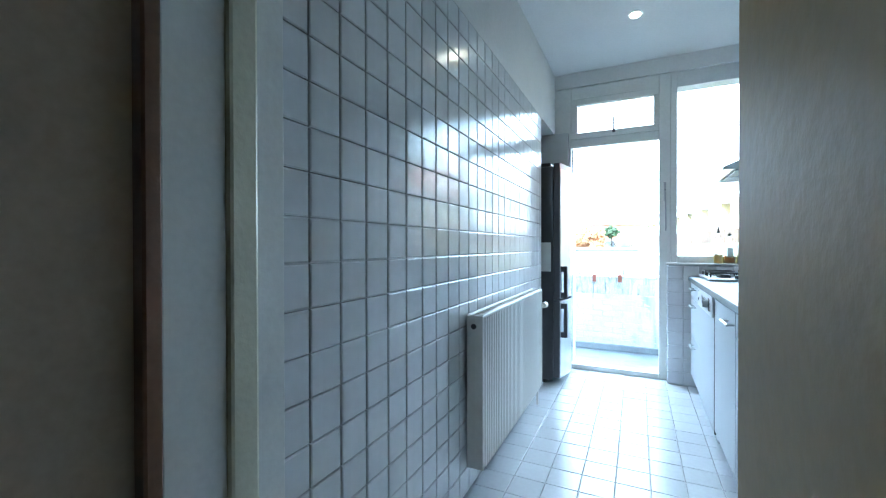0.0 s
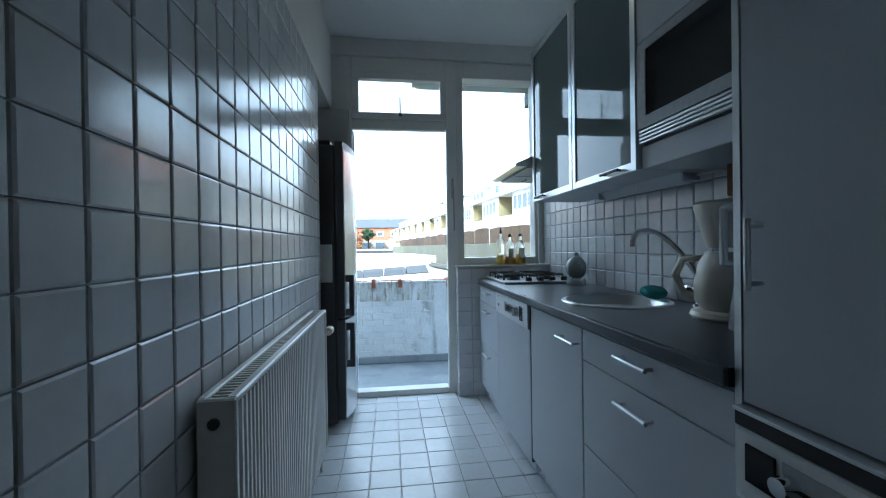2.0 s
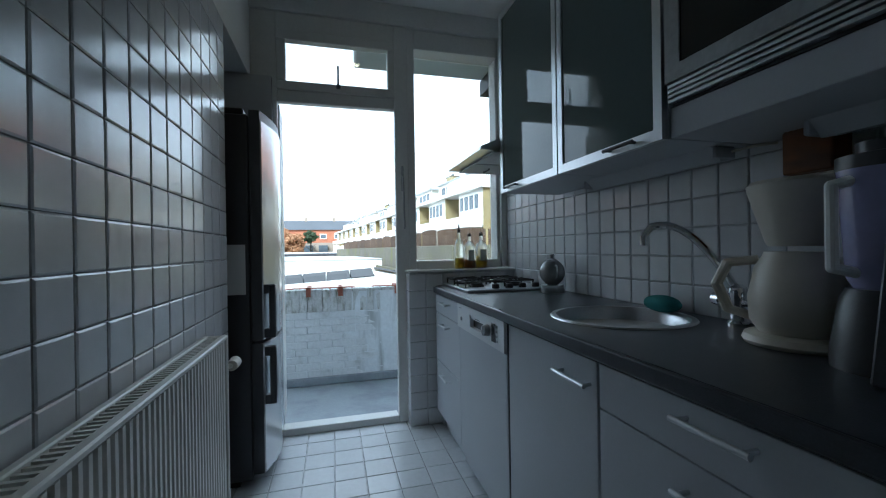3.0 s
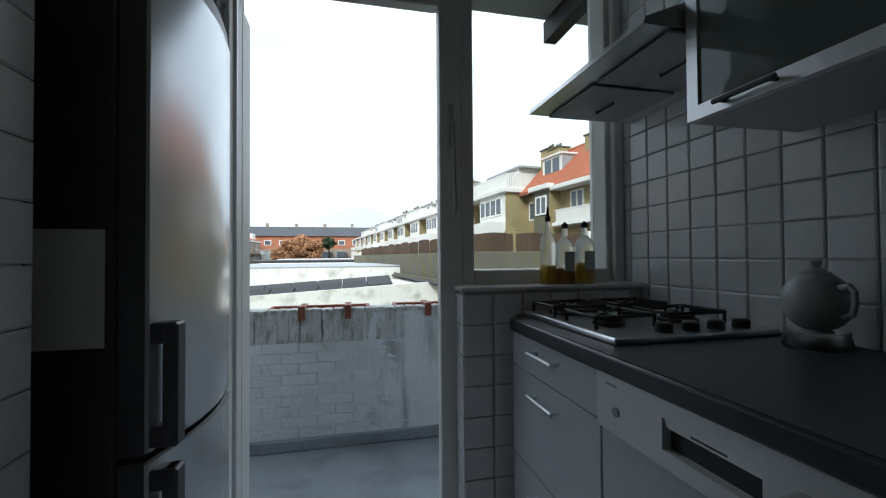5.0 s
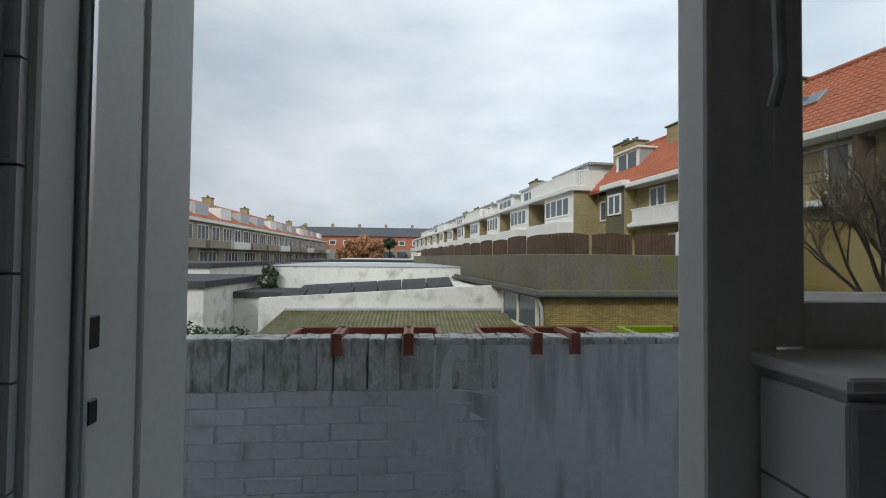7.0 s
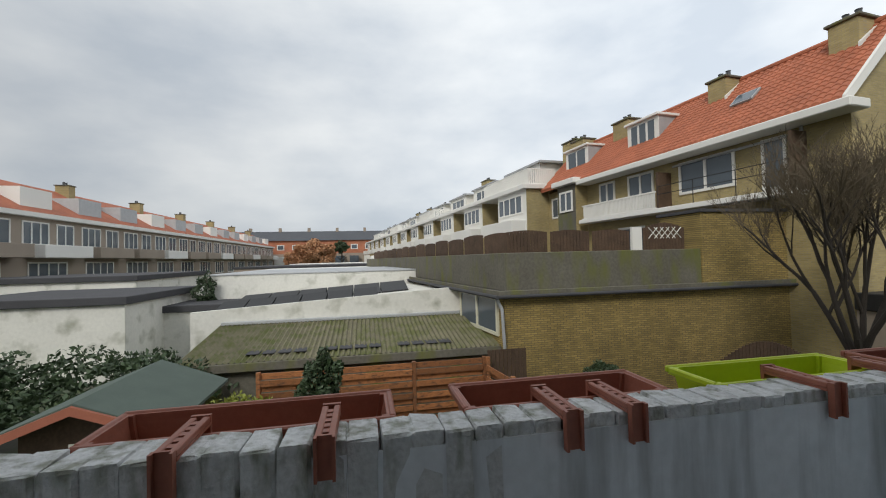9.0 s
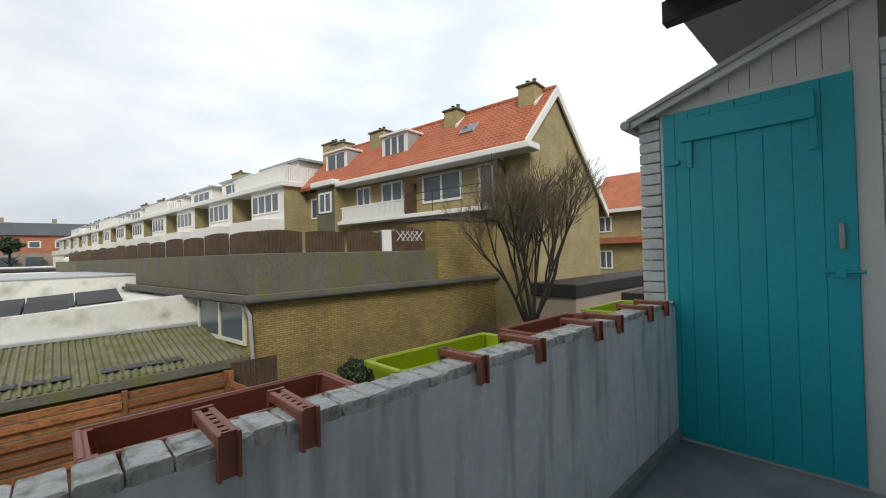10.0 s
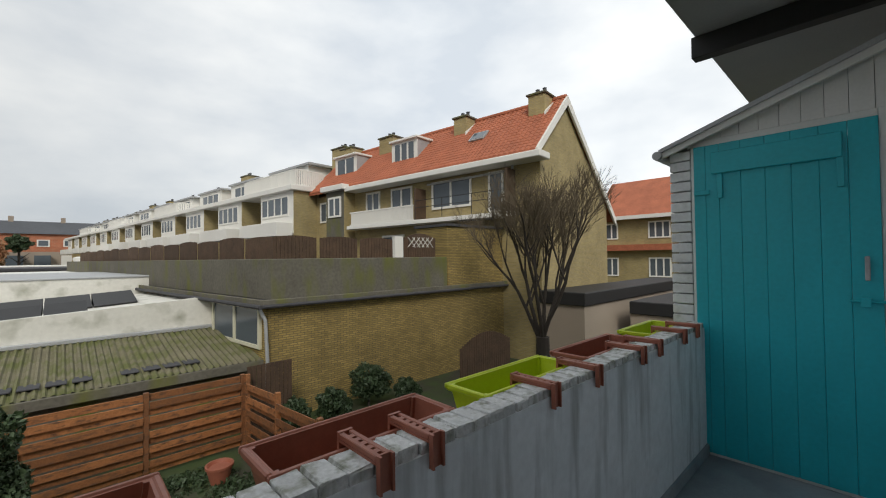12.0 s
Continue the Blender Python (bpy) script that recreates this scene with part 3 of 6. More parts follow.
def worktop():
    bm = bmesh.new()
    x0, x1, y0, y1 = XF - 0.02, XR, -2.455, -0.142
    cx, cy, r = 1.46, -1.53, 0.205
    k = 40
    def build(z):
        hole = [bm.verts.new((cx + r * math.cos(2 * math.pi * i / k), cy + r * math.sin(2 * math.pi * i / k), z)) for i in range(k)]
        rim = []
        for i in range(k):
            a = 2 * math.pi * i / k
            dx, dy = math.cos(a), math.sin(a)
            sx = ((x1 if dx > 0 else x0) - cx) / dx if abs(dx) > 1e-6 else 9
            sy = ((-1.23 if dy > 0 else -1.83) - cy) / dy if abs(dy) > 1e-6 else 9
            s = min(sx, sy)
            rim.append(bm.verts.new((cx + dx * s, cy + dy * s, z)))
        return hole, rim
    h1, r1 = build(0.9)
    h0, r0 = build(0.862)
    for i in range(k):
        j = (i + 1) % k
        bm.faces.new((h1[i], h1[j], r1[j], r1[i]))
        bm.faces.new((h0[i], r0[i], r0[j], h0[j]))
        bm.faces.new((h1[i], h0[i], h0[j], h1[j]))
    box(bm, x0 + 0.012, x1, y0, -1.83, 0.862, 0.9)
    box(bm, x0 + 0.012, x1, -1.23, -0.22, 0.862, 0.9)
    prism(bm, [(x0 + 0.012, -0.22), (x1, -0.22), (x1, y1), (x0 + 0.06, y1)], "z", 0.862, 0.9)
    w = thing("worktop", "dark slate-coloured worktop with a rounded front edge", "worktop", (1.45, -1.25, 0.862))
    part("top", bm, M["worktop"], w)
    part("front_edge", B(x0, x0 + 0.0119, -2.455, -0.22, 0.862, 0.9, bevel=0.005, segments=2), M["worktop"], w)
    return w


worktop()


def sink():
    s = thing("sink", "round stainless steel inset sink in the dark worktop", "sink", (1.46, -1.53, 0.9))
    bm = bmesh.new()
    prof = [(0.225, 0.001), (0.222, 0.005), (0.205, 0.006), (0.196, -0.01), (0.185, -0.14), (0.16, -0.155), (0.02, -0.16)]
    k = 40
    rings = [[bm.verts.new((1.46 + r * math.cos(2 * math.pi * i / k), -1.53 + r * math.sin(2 * math.pi * i / k), 0.9 + z)) for i in range(k)] for r, z in prof]
    for a, b in zip(rings, rings[1:]):
        for i in range(k):
            bm.faces.new((a[i], b[i], b[(i + 1) % k], a[(i + 1) % k]))
    bm.faces.new(rings[-1])
    part("bowl", bm, M["steel"], s, smooth=True)
    d = bmesh.new()
    lathe(d, [(0.03, 0), (0.03, 0.004), (0.01, 0.006)], (1.46, -1.53, 0.741), 20)
    part("drain", d, M["chrome"], s, smooth=True)


sink()


def tap():
    t = thing("tap", "chrome mixer tap with a long curved spout behind the sink", "tap", (1.67, -1.77, 0.9))
    bm = bmesh.new()
    lathe(bm, [(0.028, 0), (0.028, 0.008), (0.02, 0.015), (0.02, 0.08), (0.023, 0.085), (0.023, 0.11), (0.012, 0.12)], (1.67, -1.77, 0.9), 20)
    part("base", bm, M["chrome"], t, smooth=True)
    pts = []
    for i in range(13):
        a = i / 12
        pts.append((1.67 - 0.17 * a ** 1.1, -1.77 + 0.17 * a, 1.0 + 0.2 * math.sin(math.pi * 0.62 * a) - (0.0 if a < 0.95 else 0.02)))
    bm = bmesh.new()
    tube(bm, pts, 0.011)
    cyl(bm, pts[-1], (pts[-1][0], pts[-1][1], pts[-1][2] - 0.03), 0.013)
    part("spout", bm, M["chrome"], t, smooth=True)
    for s in (-1, 1):
        k = bmesh.new()
        cyl(k, (1.67, -1.77, 0.965), (1.67, -1.77 + s * 0.05, 0.97), 0.01)
        cyl(k, (1.67, -1.77 + s * 0.05, 0.97), (1.67, -1.77 + s * 0.075, 0.972), 0.022, 0.019, 12)
        part("tap_knob", k, M["chrome"], t, smooth=True)


tap()


def hob():
    x0, x1, y0, y1 = 1.215, 1.70, -0.68, -0.165
    h = thing("gas_hob", "stainless steel four-burner gas hob with black pan supports", "hob", (1.45, -0.41, 0.9))
    part("plate", B(x0, x1, y0, y1, 0.9, 0.916, bevel=0.005, segments=2), M["steel"], h)
    for bx, by, r in ((1.33, -0.27, 0.05), (1.56, -0.27, 0.035), (1.33, -0.49, 0.035), (1.56, -0.49, 0.045)):
        b = bmesh.new()
        lathe(b, [(r * 1.25, 0), (r * 1.2, 0.008), (r, 0.012), (r, 0.02), (r * 0.7, 0.024)], (bx, by, 0.916), 22)
        part("burner", b, M["iron"], h, smooth=True)
        g = bmesh.new()
        for k in range(4):
            a = math.pi / 4 + k * math.pi / 2
            c, s = math.cos(a), math.sin(a)
            tube(g, [(bx + 0.125 * c, by + 0.105 * s, 0.917), (bx + 0.125 * c, by + 0.105 * s, 0.95), (bx + 0.03 * c, by + 0.03 * s, 0.95)], 0.005, 6)
        tube(g, [(bx - 0.09, by - 0.075, 0.948), (bx + 0.09, by - 0.075, 0.948), (bx + 0.09, by + 0.075, 0.948), (bx - 0.09, by + 0.075, 0.948), (bx - 0.09, by - 0.075, 0.948)], 0.005, 6)
        part("pan_support", g, M["iron"], h)
    for i in range(4):
        k = bmesh.new()
        lathe(k, [(0.021, 0), (0.02, 0.02), (0.016, 0.024)], (1.39 + i * 0.08, -0.63, 0.916), 16)
        part("knob", k, M["black"], h, smooth=True)


hob()


def hood():
    h = thing("cooker_hood", "grey visor cooker hood with filter panels above the hob", "cooker hood", (1.5, -0.4, 1.65))
    bm = bmesh.new()
    prism(bm, [(1.285, 1.65), (1.735, 1.645), (1.735, 1.82), (1.60, 1.80), (1.29, 1.668)], "y", -0.702, -0.08)
    part("body", bm, M["steel"], h)
    for a in (-0.7, -0.385):
        f = part("filter", B(1.36, 1.66, a, a + 0.29, 1.638, 1.6455, bevel=0.002), M["zinc"], h, "grey metal mesh filter")
        g = bmesh.new()
        tube(g, [(1.5, a + 0.1, 1.638), (1.5, a + 0.1, 1.63), (1.5, a + 0.19, 1.63), (1.5, a + 0.19, 1.638)], 0.004, 6)
        part("clip", g, M["darkgrey"], f)


hood()


def wall_cabinet(y0, y1, seed):
    c = thing("wall_cabinet", "wall cabinet with an aluminium-framed smoked glass door", "cabinet", (1.57, (y0 + y1) / 2, 1.42), group="glass wall cabinets")
    x0, z0, z1 = 1.415, 1.42, 2.35
    part("body", B(x0, XR, y0, y1, z0, z1), M["laminate"], c)
    d = thing("cabinet_door", "", "", (x0, (y0 + y1) / 2, z0))
    d.parent = c
    d.matrix_parent_inverse = c.matrix_basis.inverted()
    xx = x0 - 0.021
    w = 0.032
    part("frame", box(box(box(box(bmesh.new(), xx, x0 - 0.001, y0 + 0.002, y0 + w, z0, z1), xx, x0 - 0.001, y1 - w, y1 - 0.002, z0, z1), xx, x0 - 0.001, y0 + w, y1 - w, z0, z0 + w), xx, x0 - 0.001, y0 + w, y1 - w, z1 - w, z1), M["alu"], d, "brushed aluminium frame")
    part("pane", B(xx + 0.006, xx + 0.011, y0 + w, y1 - w, z0 + w, z1 - w), M["frosted"], d, "smoked grey-green glass")
    ye = y0 + 0.09 if seed else y1 - 0.22
    handle_bar(d, (xx, ye, z0 + 0.016), (xx, ye + 0.13, z0 + 0.016), (-0.02, 0, 0), M["darkgrey"])


wall_cabinet(-1.265, -0.708, 0)
wall_cabinet(-1.79, -1.27, 1)


def microwave_unit():
    y0, y1, x0 = -2.455, -1.795, 1.415
    u = thing("microwave_cabinet", "grey wall unit that holds the microwave, with a flap above", "cabinet", (1.57, -2.12, 1.42))
    part("bottom_shelf", B(x0, XR, y0, y1, 1.42, 1.5, bevel=0.002), M["laminate"], u)
    part("back_panel", B(XR - 0.02, XR, y0, y1, 1.5, 1.88), M["laminate"], u)
    part("flap_body", B(x0 + 0.001, XR, y0, y1, 1.88, 2.35), M["laminate"], u)
    f = part("flap_door", B(x0 - 0.019, x0, y0 + 0.002, y1 - 0.002, 1.872, 2.35, bevel=0.002), M["laminate"], u)
    handle_bar(f, (x0 - 0.019, -2.2, 1.9), (x0 - 0.019, -2.04, 1.9), (-0.025, 0, 0), M["alu"])
    m = thing("microwave", "grey built-in microwave oven with a black glass door", "microwave", (1.57, -2.12, 1.5))
    part("body", B(x0 + 0.002, XR - 0.03, y0 + 0.01, y1 - 0.01, 1.502, 1.868), M["darkgrey"], m)
    part("frame", box(box(box(box(bmesh.new(), x0 - 0.02, x0, y0 + 0.004, y1 - 0.004, 1.56, 1.6), x0 - 0.02, x0, y0 + 0.004, y1 - 0.004, 1.835, 1.866), x0 - 0.02, x0, y1 - 0.05, y1 - 0.004, 1.6, 1.835), x0 - 0.02, x0, y0 + 0.004, y0 + 0.15, 1.6, 1.835), M["zinc"], m, "grey metal surround")
    part("door_glass", B(x0 - 0.016, x0 - 0.004, y0 + 0.15, y1 - 0.05, 1.6, 1.835), M["blackglass"], m, "black glass")
    g = bmesh.new()
    tube(g, [(x0 - 0.02, y0 + 0.17, 1.62), (x0 - 0.05, y0 + 0.17, 1.635), (x0 - 0.055, y0 + 0.17, 1.72), (x0 - 0.05, y0 + 0.17, 1.8), (x0 - 0.02, y0 + 0.17, 1.815)], 0.009)
    part("handle", g, M["alu"], m, smooth=True)
    for i in range(4):
        part("vent_slat", B(x0 - 0.018, x0, y0 + 0.01, y1 - 0.01, 1.508 + i * 0.013, 1.516 + i * 0.013, bevel=0.001), M["alu"], m)
    for ya, yb in ((-1.75, -1.15), (-2.42, -2.0)):
        lt = thing("under_cabinet_light", "slim grey light fitting under the wall cabinets", "light", (1.64, (ya + yb) / 2, 1.38), group="under-cabinet lights")
        bm = bmesh.new()
        prism(bm, [(1.60, 1.42), (1.68, 1.42), (1.68, 1.385), (1.64, 1.38)], "y", ya, yb)
        part("housing", bm, M["laminate"], lt)
        for e in (ya - 0.0125, yb + 0.0005):
            part("end_cap", B(1.6, 1.68, e, e + 0.012, 1.384, 1.42, bevel=0.004), M["laminate"], lt)
        cb = bmesh.new()
        tube(cb, [(1.66, ya, 1.405), (1.69, ya - 0.06, 1.412), (1.72, ya - 0.1, 1.412)], 0.004, 6)
        part("cable", cb, M["ivory"], lt)


microwave_unit()


def tall_unit():
    y0, y1 = -3.06, -2.46
    t = thing("tall_cabinet", "tall light grey cupboard with a built-in white oven below", "cabinet", (1.45, -2.76, 0))
    part("body", B(XF + 0.02, XR, y0, y1, 0.1, 2.35), M["laminate"], t)
    part("side_trim", B(XF - 0.001, XF + 0.02, y1 - 0.016, y1, 0.1, 2.35), M["alu"], t)
    d = part("cabinet_door", B(XF, XF + 0.019, y0 + 0.002, y1 - 0.018, 0.842, 2.35, bevel=0.002), M["laminate"], t)
    handle_bar(d, (XF, y1 - 0.06, 1.06), (XF, y1 - 0.06, 1.19), (-0.03, 0, 0), M["alu"])
    part("lower_panel", B(XF, XF + 0.019, y0 + 0.002, y1 - 0.018, 0.11, 0.255, bevel=0.002), M["laminate"], t)
    o = thing("oven", "white built-in oven with a dark glass door and bar handle", "oven", (1.3, -2.76, 0.26))
    dp = part("door_panel", B(XF - 0.02, XF + 0.018, y0 + 0.01, y1 - 0.02, 0.26, 0.672, bevel=0.004), M["white"], o)
    part("window", B(XF - 0.024, XF - 0.0205, y0 + 0.05, y1 - 0.06, 0.29, 0.612), M["blackglass"], dp, "black oven glass")
    c = part("control_panel", B(XF - 0.02, XF + 0.018, y0 + 0.01, y1 - 0.02, 0.68, 0.799, bevel=0.004), M["white"], o)
    part("top_strip", B(XF - 0.022, XF + 0.018, y0 + 0.01, y1 - 0.02, 0.803, 0.831, bevel=0.002), M["black"], o, "black vent strip")
    part("strip_trim", B(XF - 0.026, XF + 0.018, y0 + 0.01, y1 - 0.02, 0.8315, 0.839, bevel=0.001), M["alu"], o)
    part("display", B(XF - 0.026, XF - 0.0205, y1 - 0.105, y1 - 0.045, 0.708, 0.778, bevel=0.002), M["blackglass"], c)
    part("switch_plate", B(XF - 0.023, XF - 0.0205, y1 - 0.36, y1 - 0.115, 0.708, 0.778), M["zinc"], c)
    part("switch_groove", B(XF - 0.025, XF - 0.0232, y1 - 0.36, y1 - 0.118, 0.741, 0.748), M["black"], c)
    part("switch_groove", B(XF - 0.025, XF - 0.0232, y1 - 0.36, y1 - 0.118, 0.706, 0.714), M["black"], c)
    for i in range(3):
        k = bmesh.new()
        cyl(k, (XF - 0.02, y1 - 0.13 - i * 0.085, 0.746), (XF - 0.05, y1 - 0.13 - i * 0.085, 0.746), 0.019, 0.016)
        part("knob", k, M["chrome"], c, "chrome knob", smooth=True)
    hb = part("handle", B(XF - 0.075, XF - 0.055, y0 + 0.03, y1 - 0.03, 0.628, 0.66, bevel=0.006, segments=2), M["white"], dp, "white bar handle")
    for e in (y0 + 0.06, y1 - 0.06):
        part("bracket", B(XF - 0.055, XF - 0.0205, e - 0.014, e + 0.014, 0.632, 0.656, bevel=0.003), M["black"], hb)


tall_unit()
slab("wall_beside_tall", (1.1, XR, -3.42, -3.07, 0, ZC), M["plaster"], "white wall beside the tall cupboard", "wall")


def coffee_maker(x, y):
    c = thing("coffee_maker", "ivory plastic filter coffee maker with a round jug", "coffee maker", (x, y, 0.9))
    bm = bmesh.new()
    lathe(bm, [(0.095, 0), (0.1, 0.01), (0.095, 0.025), (0.085, 0.03)], (x, y, 0.9))
    part("base", bm, M["ivory"], c, smooth=True)
    bm = bmesh.new()
    lathe(bm, [(0.07, 0), (0.085, 0.03), (0.088, 0.09), (0.075, 0.17), (0.06, 0.2), (0.058, 0.21)], (x, y, 0.931))
    j = part("jug", bm, M["ivory"], c, smooth=True)
    bm = bmesh.new()
    tube(bm, [(x - 0.03, y + 0.06, 1.12), (x - 0.06, y + 0.11, 1.11), (x - 0.075, y + 0.125, 1.05), (x - 0.06, y + 0.11, 0.98), (x - 0.03, y + 0.07, 0.96)], 0.012)
    part("handle", bm, M["ivory"], j, smooth=True)
    bm = bmesh.new()
    lathe(bm, [(0.05, 0), (0.055, 0.01), (0.085, 0.14), (0.088, 0.16), (0.08, 0.17)], (x, y, 1.155))
    part("filter_holder", bm, M["ivory"], c, smooth=True)
    part("column", B(x + 0.02, x + 0.09, y - 0.15, y - 0.08, 0.9, 1.3, bevel=0.02, segments=3), M["ivory"], c)
    part("head", B(x - 0.02, x + 0.09, y - 0.15, y + 0.02, 1.3, 1.335, bevel=0.012, segments=2), M["ivory"], c)
    return c


cof = coffee_maker(1.585, -1.985)
cof.scale = (1.1, 1.1, 0.9)


def blender():
    x, y = 1.52, -2.18
    b = thing("blender", "kitchen blender with a violet-tinted jug and dark base", "blender", (x, y, 0.9))
    bm = bmesh.new()
    lathe(bm, [(0.085, 0), (0.085, 0.03), (0.07, 0.13), (0.06, 0.15)], (x, y, 0.9))
    part("base", bm, M["darkgrey"], b, smooth=True)
    bm = bmesh.new()
    lathe(bm, [(0.05, 0), (0.06, 0.02), (0.07, 0.2), (0.072, 0.22)], (x, y, 1.05))
    part("jug", bm, M["blue_plastic"], b, smooth=True)
    bm = bmesh.new()
    lathe(bm, [(0.073, 0), (0.073, 0.025), (0.045, 0.03), (0.045, 0.05)], (x, y, 1.27))
    part("lid", bm, M["darkgrey"], b, smooth=True)
    bm = bmesh.new()
    tube(bm, [(x - 0.06, y + 0.02, 1.25), (x - 0.1, y + 0.03, 1.24), (x - 0.1, y + 0.03, 1.09), (x - 0.055, y + 0.02, 1.08)], 0.01)
    part("handle", bm, M["white"], b, smooth=True)
    s = bmesh.new()
    box(s, -0.012, 0.012, -0.025, 0.025, 0, 0.24, bevel=0.004)
    t = tagged(part("leaning_board", s, M["worktop"]), "dark board leaning on the blender", "board")
    t.matrix_basis = pose(1.385, -2.25, 0.902, 0, 14, 8)
    tagged(part("hanging_board", B(1.66, 1.73, -2.01, -1.9, 1.31, 1.42, bevel=0.004), M["fence_wood"]), "small brown wooden board hung on the tiles", "board")


blender()


def teapot():
    x, y = 1.63, -0.81
    g = thing("teapot", "round grey glazed teapot on a clear glass warmer", "teapot", (x, y, 0.9))
    bm = bmesh.new()
    lathe(bm, [(0.058, 0), (0.062, 0.004), (0.06, 0.012), (0.055, 0.034), (0.057, 0.04), (0.052, 0.04), (0.05, 0.012), (0.01, 0.01)], (x, y, 0.9))
    part("warmer", bm, M["clear_plastic"], g, "clear glass warmer", smooth=True)
    bm = bmesh.new()
    lathe(bm, [(0.019, 0), (0.019, 0.014), (0.016, 0.015)], (x, y, 0.912), 16)
    part("tea_light", bm, M["white"], g, smooth=True)
    bm = bmesh.new()
    lathe(bm, [(0.03, 0)] + [(0.063 * math.sin(math.pi * (0.12 + 0.76 * i / 14)), 0.067 - 0.067 * math.cos(math.pi * (0.12 + 0.76 * i / 14))) for i in range(15)] + [(0.02, 0.131)], (x, y, 0.938))
    part("pot", bm, M["glaze"], g, smooth=True)
    bm = bmesh.new()
    lathe(bm, [(0.027, 0.126), (0.028, 0.13), (0.012, 0.139), (0.008, 0.142), (0.011, 0.15), (0.012, 0.157), (0.007, 0.162)], (x, y, 0.938), 18)
    part("lid", bm, M["zinc"], g, smooth=True)
    bm = bmesh.new()
    hx, hy = -0.2, -0.98
    tube(bm, [(x + hx * r, y + hy * r, 0.938 + z) for r, z in ((0.05, 0.1), (0.072, 0.106), (0.083, 0.094), (0.084, 0.07), (0.077, 0.046), (0.058, 0.038))], 0.006, 8)
    part("handle", bm, M["glaze"], g, smooth=True)
    bm = bmesh.new()
    cyl(bm, (x + 0.034, y + 0.044, 0.985), (x + 0.06, y + 0.076, 1.03), 0.014, 0.008, 12)
    part("spout", bm, M["glaze"], g, smooth=True)


teapot()
sp = bmesh.new()
bmesh.ops.create_uvsphere(sp, u_segments=16, v_segments=10, radius=1)
bmesh.ops.scale(sp, verts=sp.verts[:], vec=(0.045, 0.075, 0.03))
sp = tagged(part("sponge", sp, M["teal_sponge"], smooth=True), "teal washing-up sponge beside the sink", "sponge")
sp.matrix_basis = pose(1.66, -1.5, 0.93)


def bottle(x, y, h, r, fill, kind):
    b = thing("bottle", {"pour": "clear oil bottle with a pourer and a little yellow oil", "soap": "clear washing-up bottle with a dark cap, part full", "soap2": "clear detergent bottle with a dark cap and amber liquid"}[kind], "bottle", (x, y, 1.0), group="bottles on the sill")
    bm = bmesh.new()
    lathe(bm, [(r, 0), (r, h * 0.55), (r * 0.8, h * 0.65), (r * 0.32, h * 0.74), (r * 0.3, h * 0.86)], (x, y, 1.0), 18)
    part("body", bm, M["clear_plastic"], b, smooth=True)
    bm = bmesh.new()
    lathe(bm, [(r * 0.9, 0.004), (r * 0.9, h * fill)], (x, y, 1.0), 18)
    part("liquid", bm, M["yellow"] if kind != "soap" else M["orange_soap"], b, smooth=True)
    bm = bmesh.new()
    lathe(bm, [(r * 0.36, 0), (r * 0.36, h * 0.07), (r * 0.2, h * 0.08), (r * 0.12, h * (0.2 if kind == "pour" else 0.1))], (x, y, 1.0 + h * 0.86), 12)
    part("cap", bm, M["black"], b, smooth=True)
    if kind != "pour":
        part("label", B(x - r * 0.55, x + r * 0.55, y - r - 0.002, y - r + 0.006, 1.0 + h * 0.2, 1.0 + h * 0.5, bevel=0.002), M["label"], b)


bottle(1.36, -0.075, 0.28, 0.03, 0.26, "pour")
bottle(1.435, -0.07, 0.25, 0.036, 0.24, "soap")
bottle(1.52, -0.07, 0.255, 0.038, 0.32, "soap2")

dl = thing("downlight", "small round recessed ceiling spotlight, lit", "ceiling light", (0.76, -0.87, ZC))
bm = bmesh.new()
lathe(bm, [(0.045, -0.006), (0.045, 0.004)], (0.76, -0.87, ZC - 0.002), 24)
part("ring", bm, M["white"], dl)
bm = bmesh.new()
lathe(bm, [(0.03, -0.004), (0.03, 0)], (0.76, -0.87, ZC - 0.008), 20)
part("bulb", bm, M["lamp_glow"], dl)

# ---------------------------------------------------------------- balcony
ZB, YP = -0.075, 1.13
slab("balcony_floor", (-2.2, 3.72, 0.05, YP + 0.1, ZB - 0.2, ZB), M["balcony_floor"], "grey painted balcony floor", "floor")
slab("wall_outside_left", (-2.3, 0.2, 0.08, 0.245, ZB, 3.3), M["painted_brick"], "white painted brick house wall", "wall")
slab("wall_outside_right", (1.94, 7.0, -0.2, 0.08, -3.2, 3.3), M["painted_brick"], "white painted brick house wall", "wall")
slab("wall_outside_top", (0.2, 1.9, 0.0, 0.2, 2.6, 3.3), M["painted_brick"], "white painted brick above the window", "wall")
slab("wall_upper_storey", (-2.4, 7.0, -5.75, 0.0, 3.3, 8.0), M["ext_brick"], "brick upper storey of the house above the kitchen", "wall")
slab("wall_balcony_end", (-2.4, -2.2, 0.0, 1.3, -3.2, 2.2), M["painted_brick"], "white painted end wall of the balcony", "wall")
slab("wall_below", (-2.4, 7.0, -0.3, 1.15, -3.3, ZB - 0.2), M["ext_brick"], "brick wall of the house below the balcony", "wall")
parapet = slab("wall_parapet", (-2.2, 3.72, YP + 0.004, YP + 0.098, -3.2, 0.577), M["mortar"], "white painted brick parapet of the balcony", "parapet")
part("render_coat", prism(bmesh.new(), [(0.55, YP + 0.006), (0.62, YP + 0.001), (1.25, YP - 0.007), (3.72, YP - 0.007), (3.72, YP + 0.006)], "z", ZB, 0.755), M["render_paint"], parapet, "painted render coat")
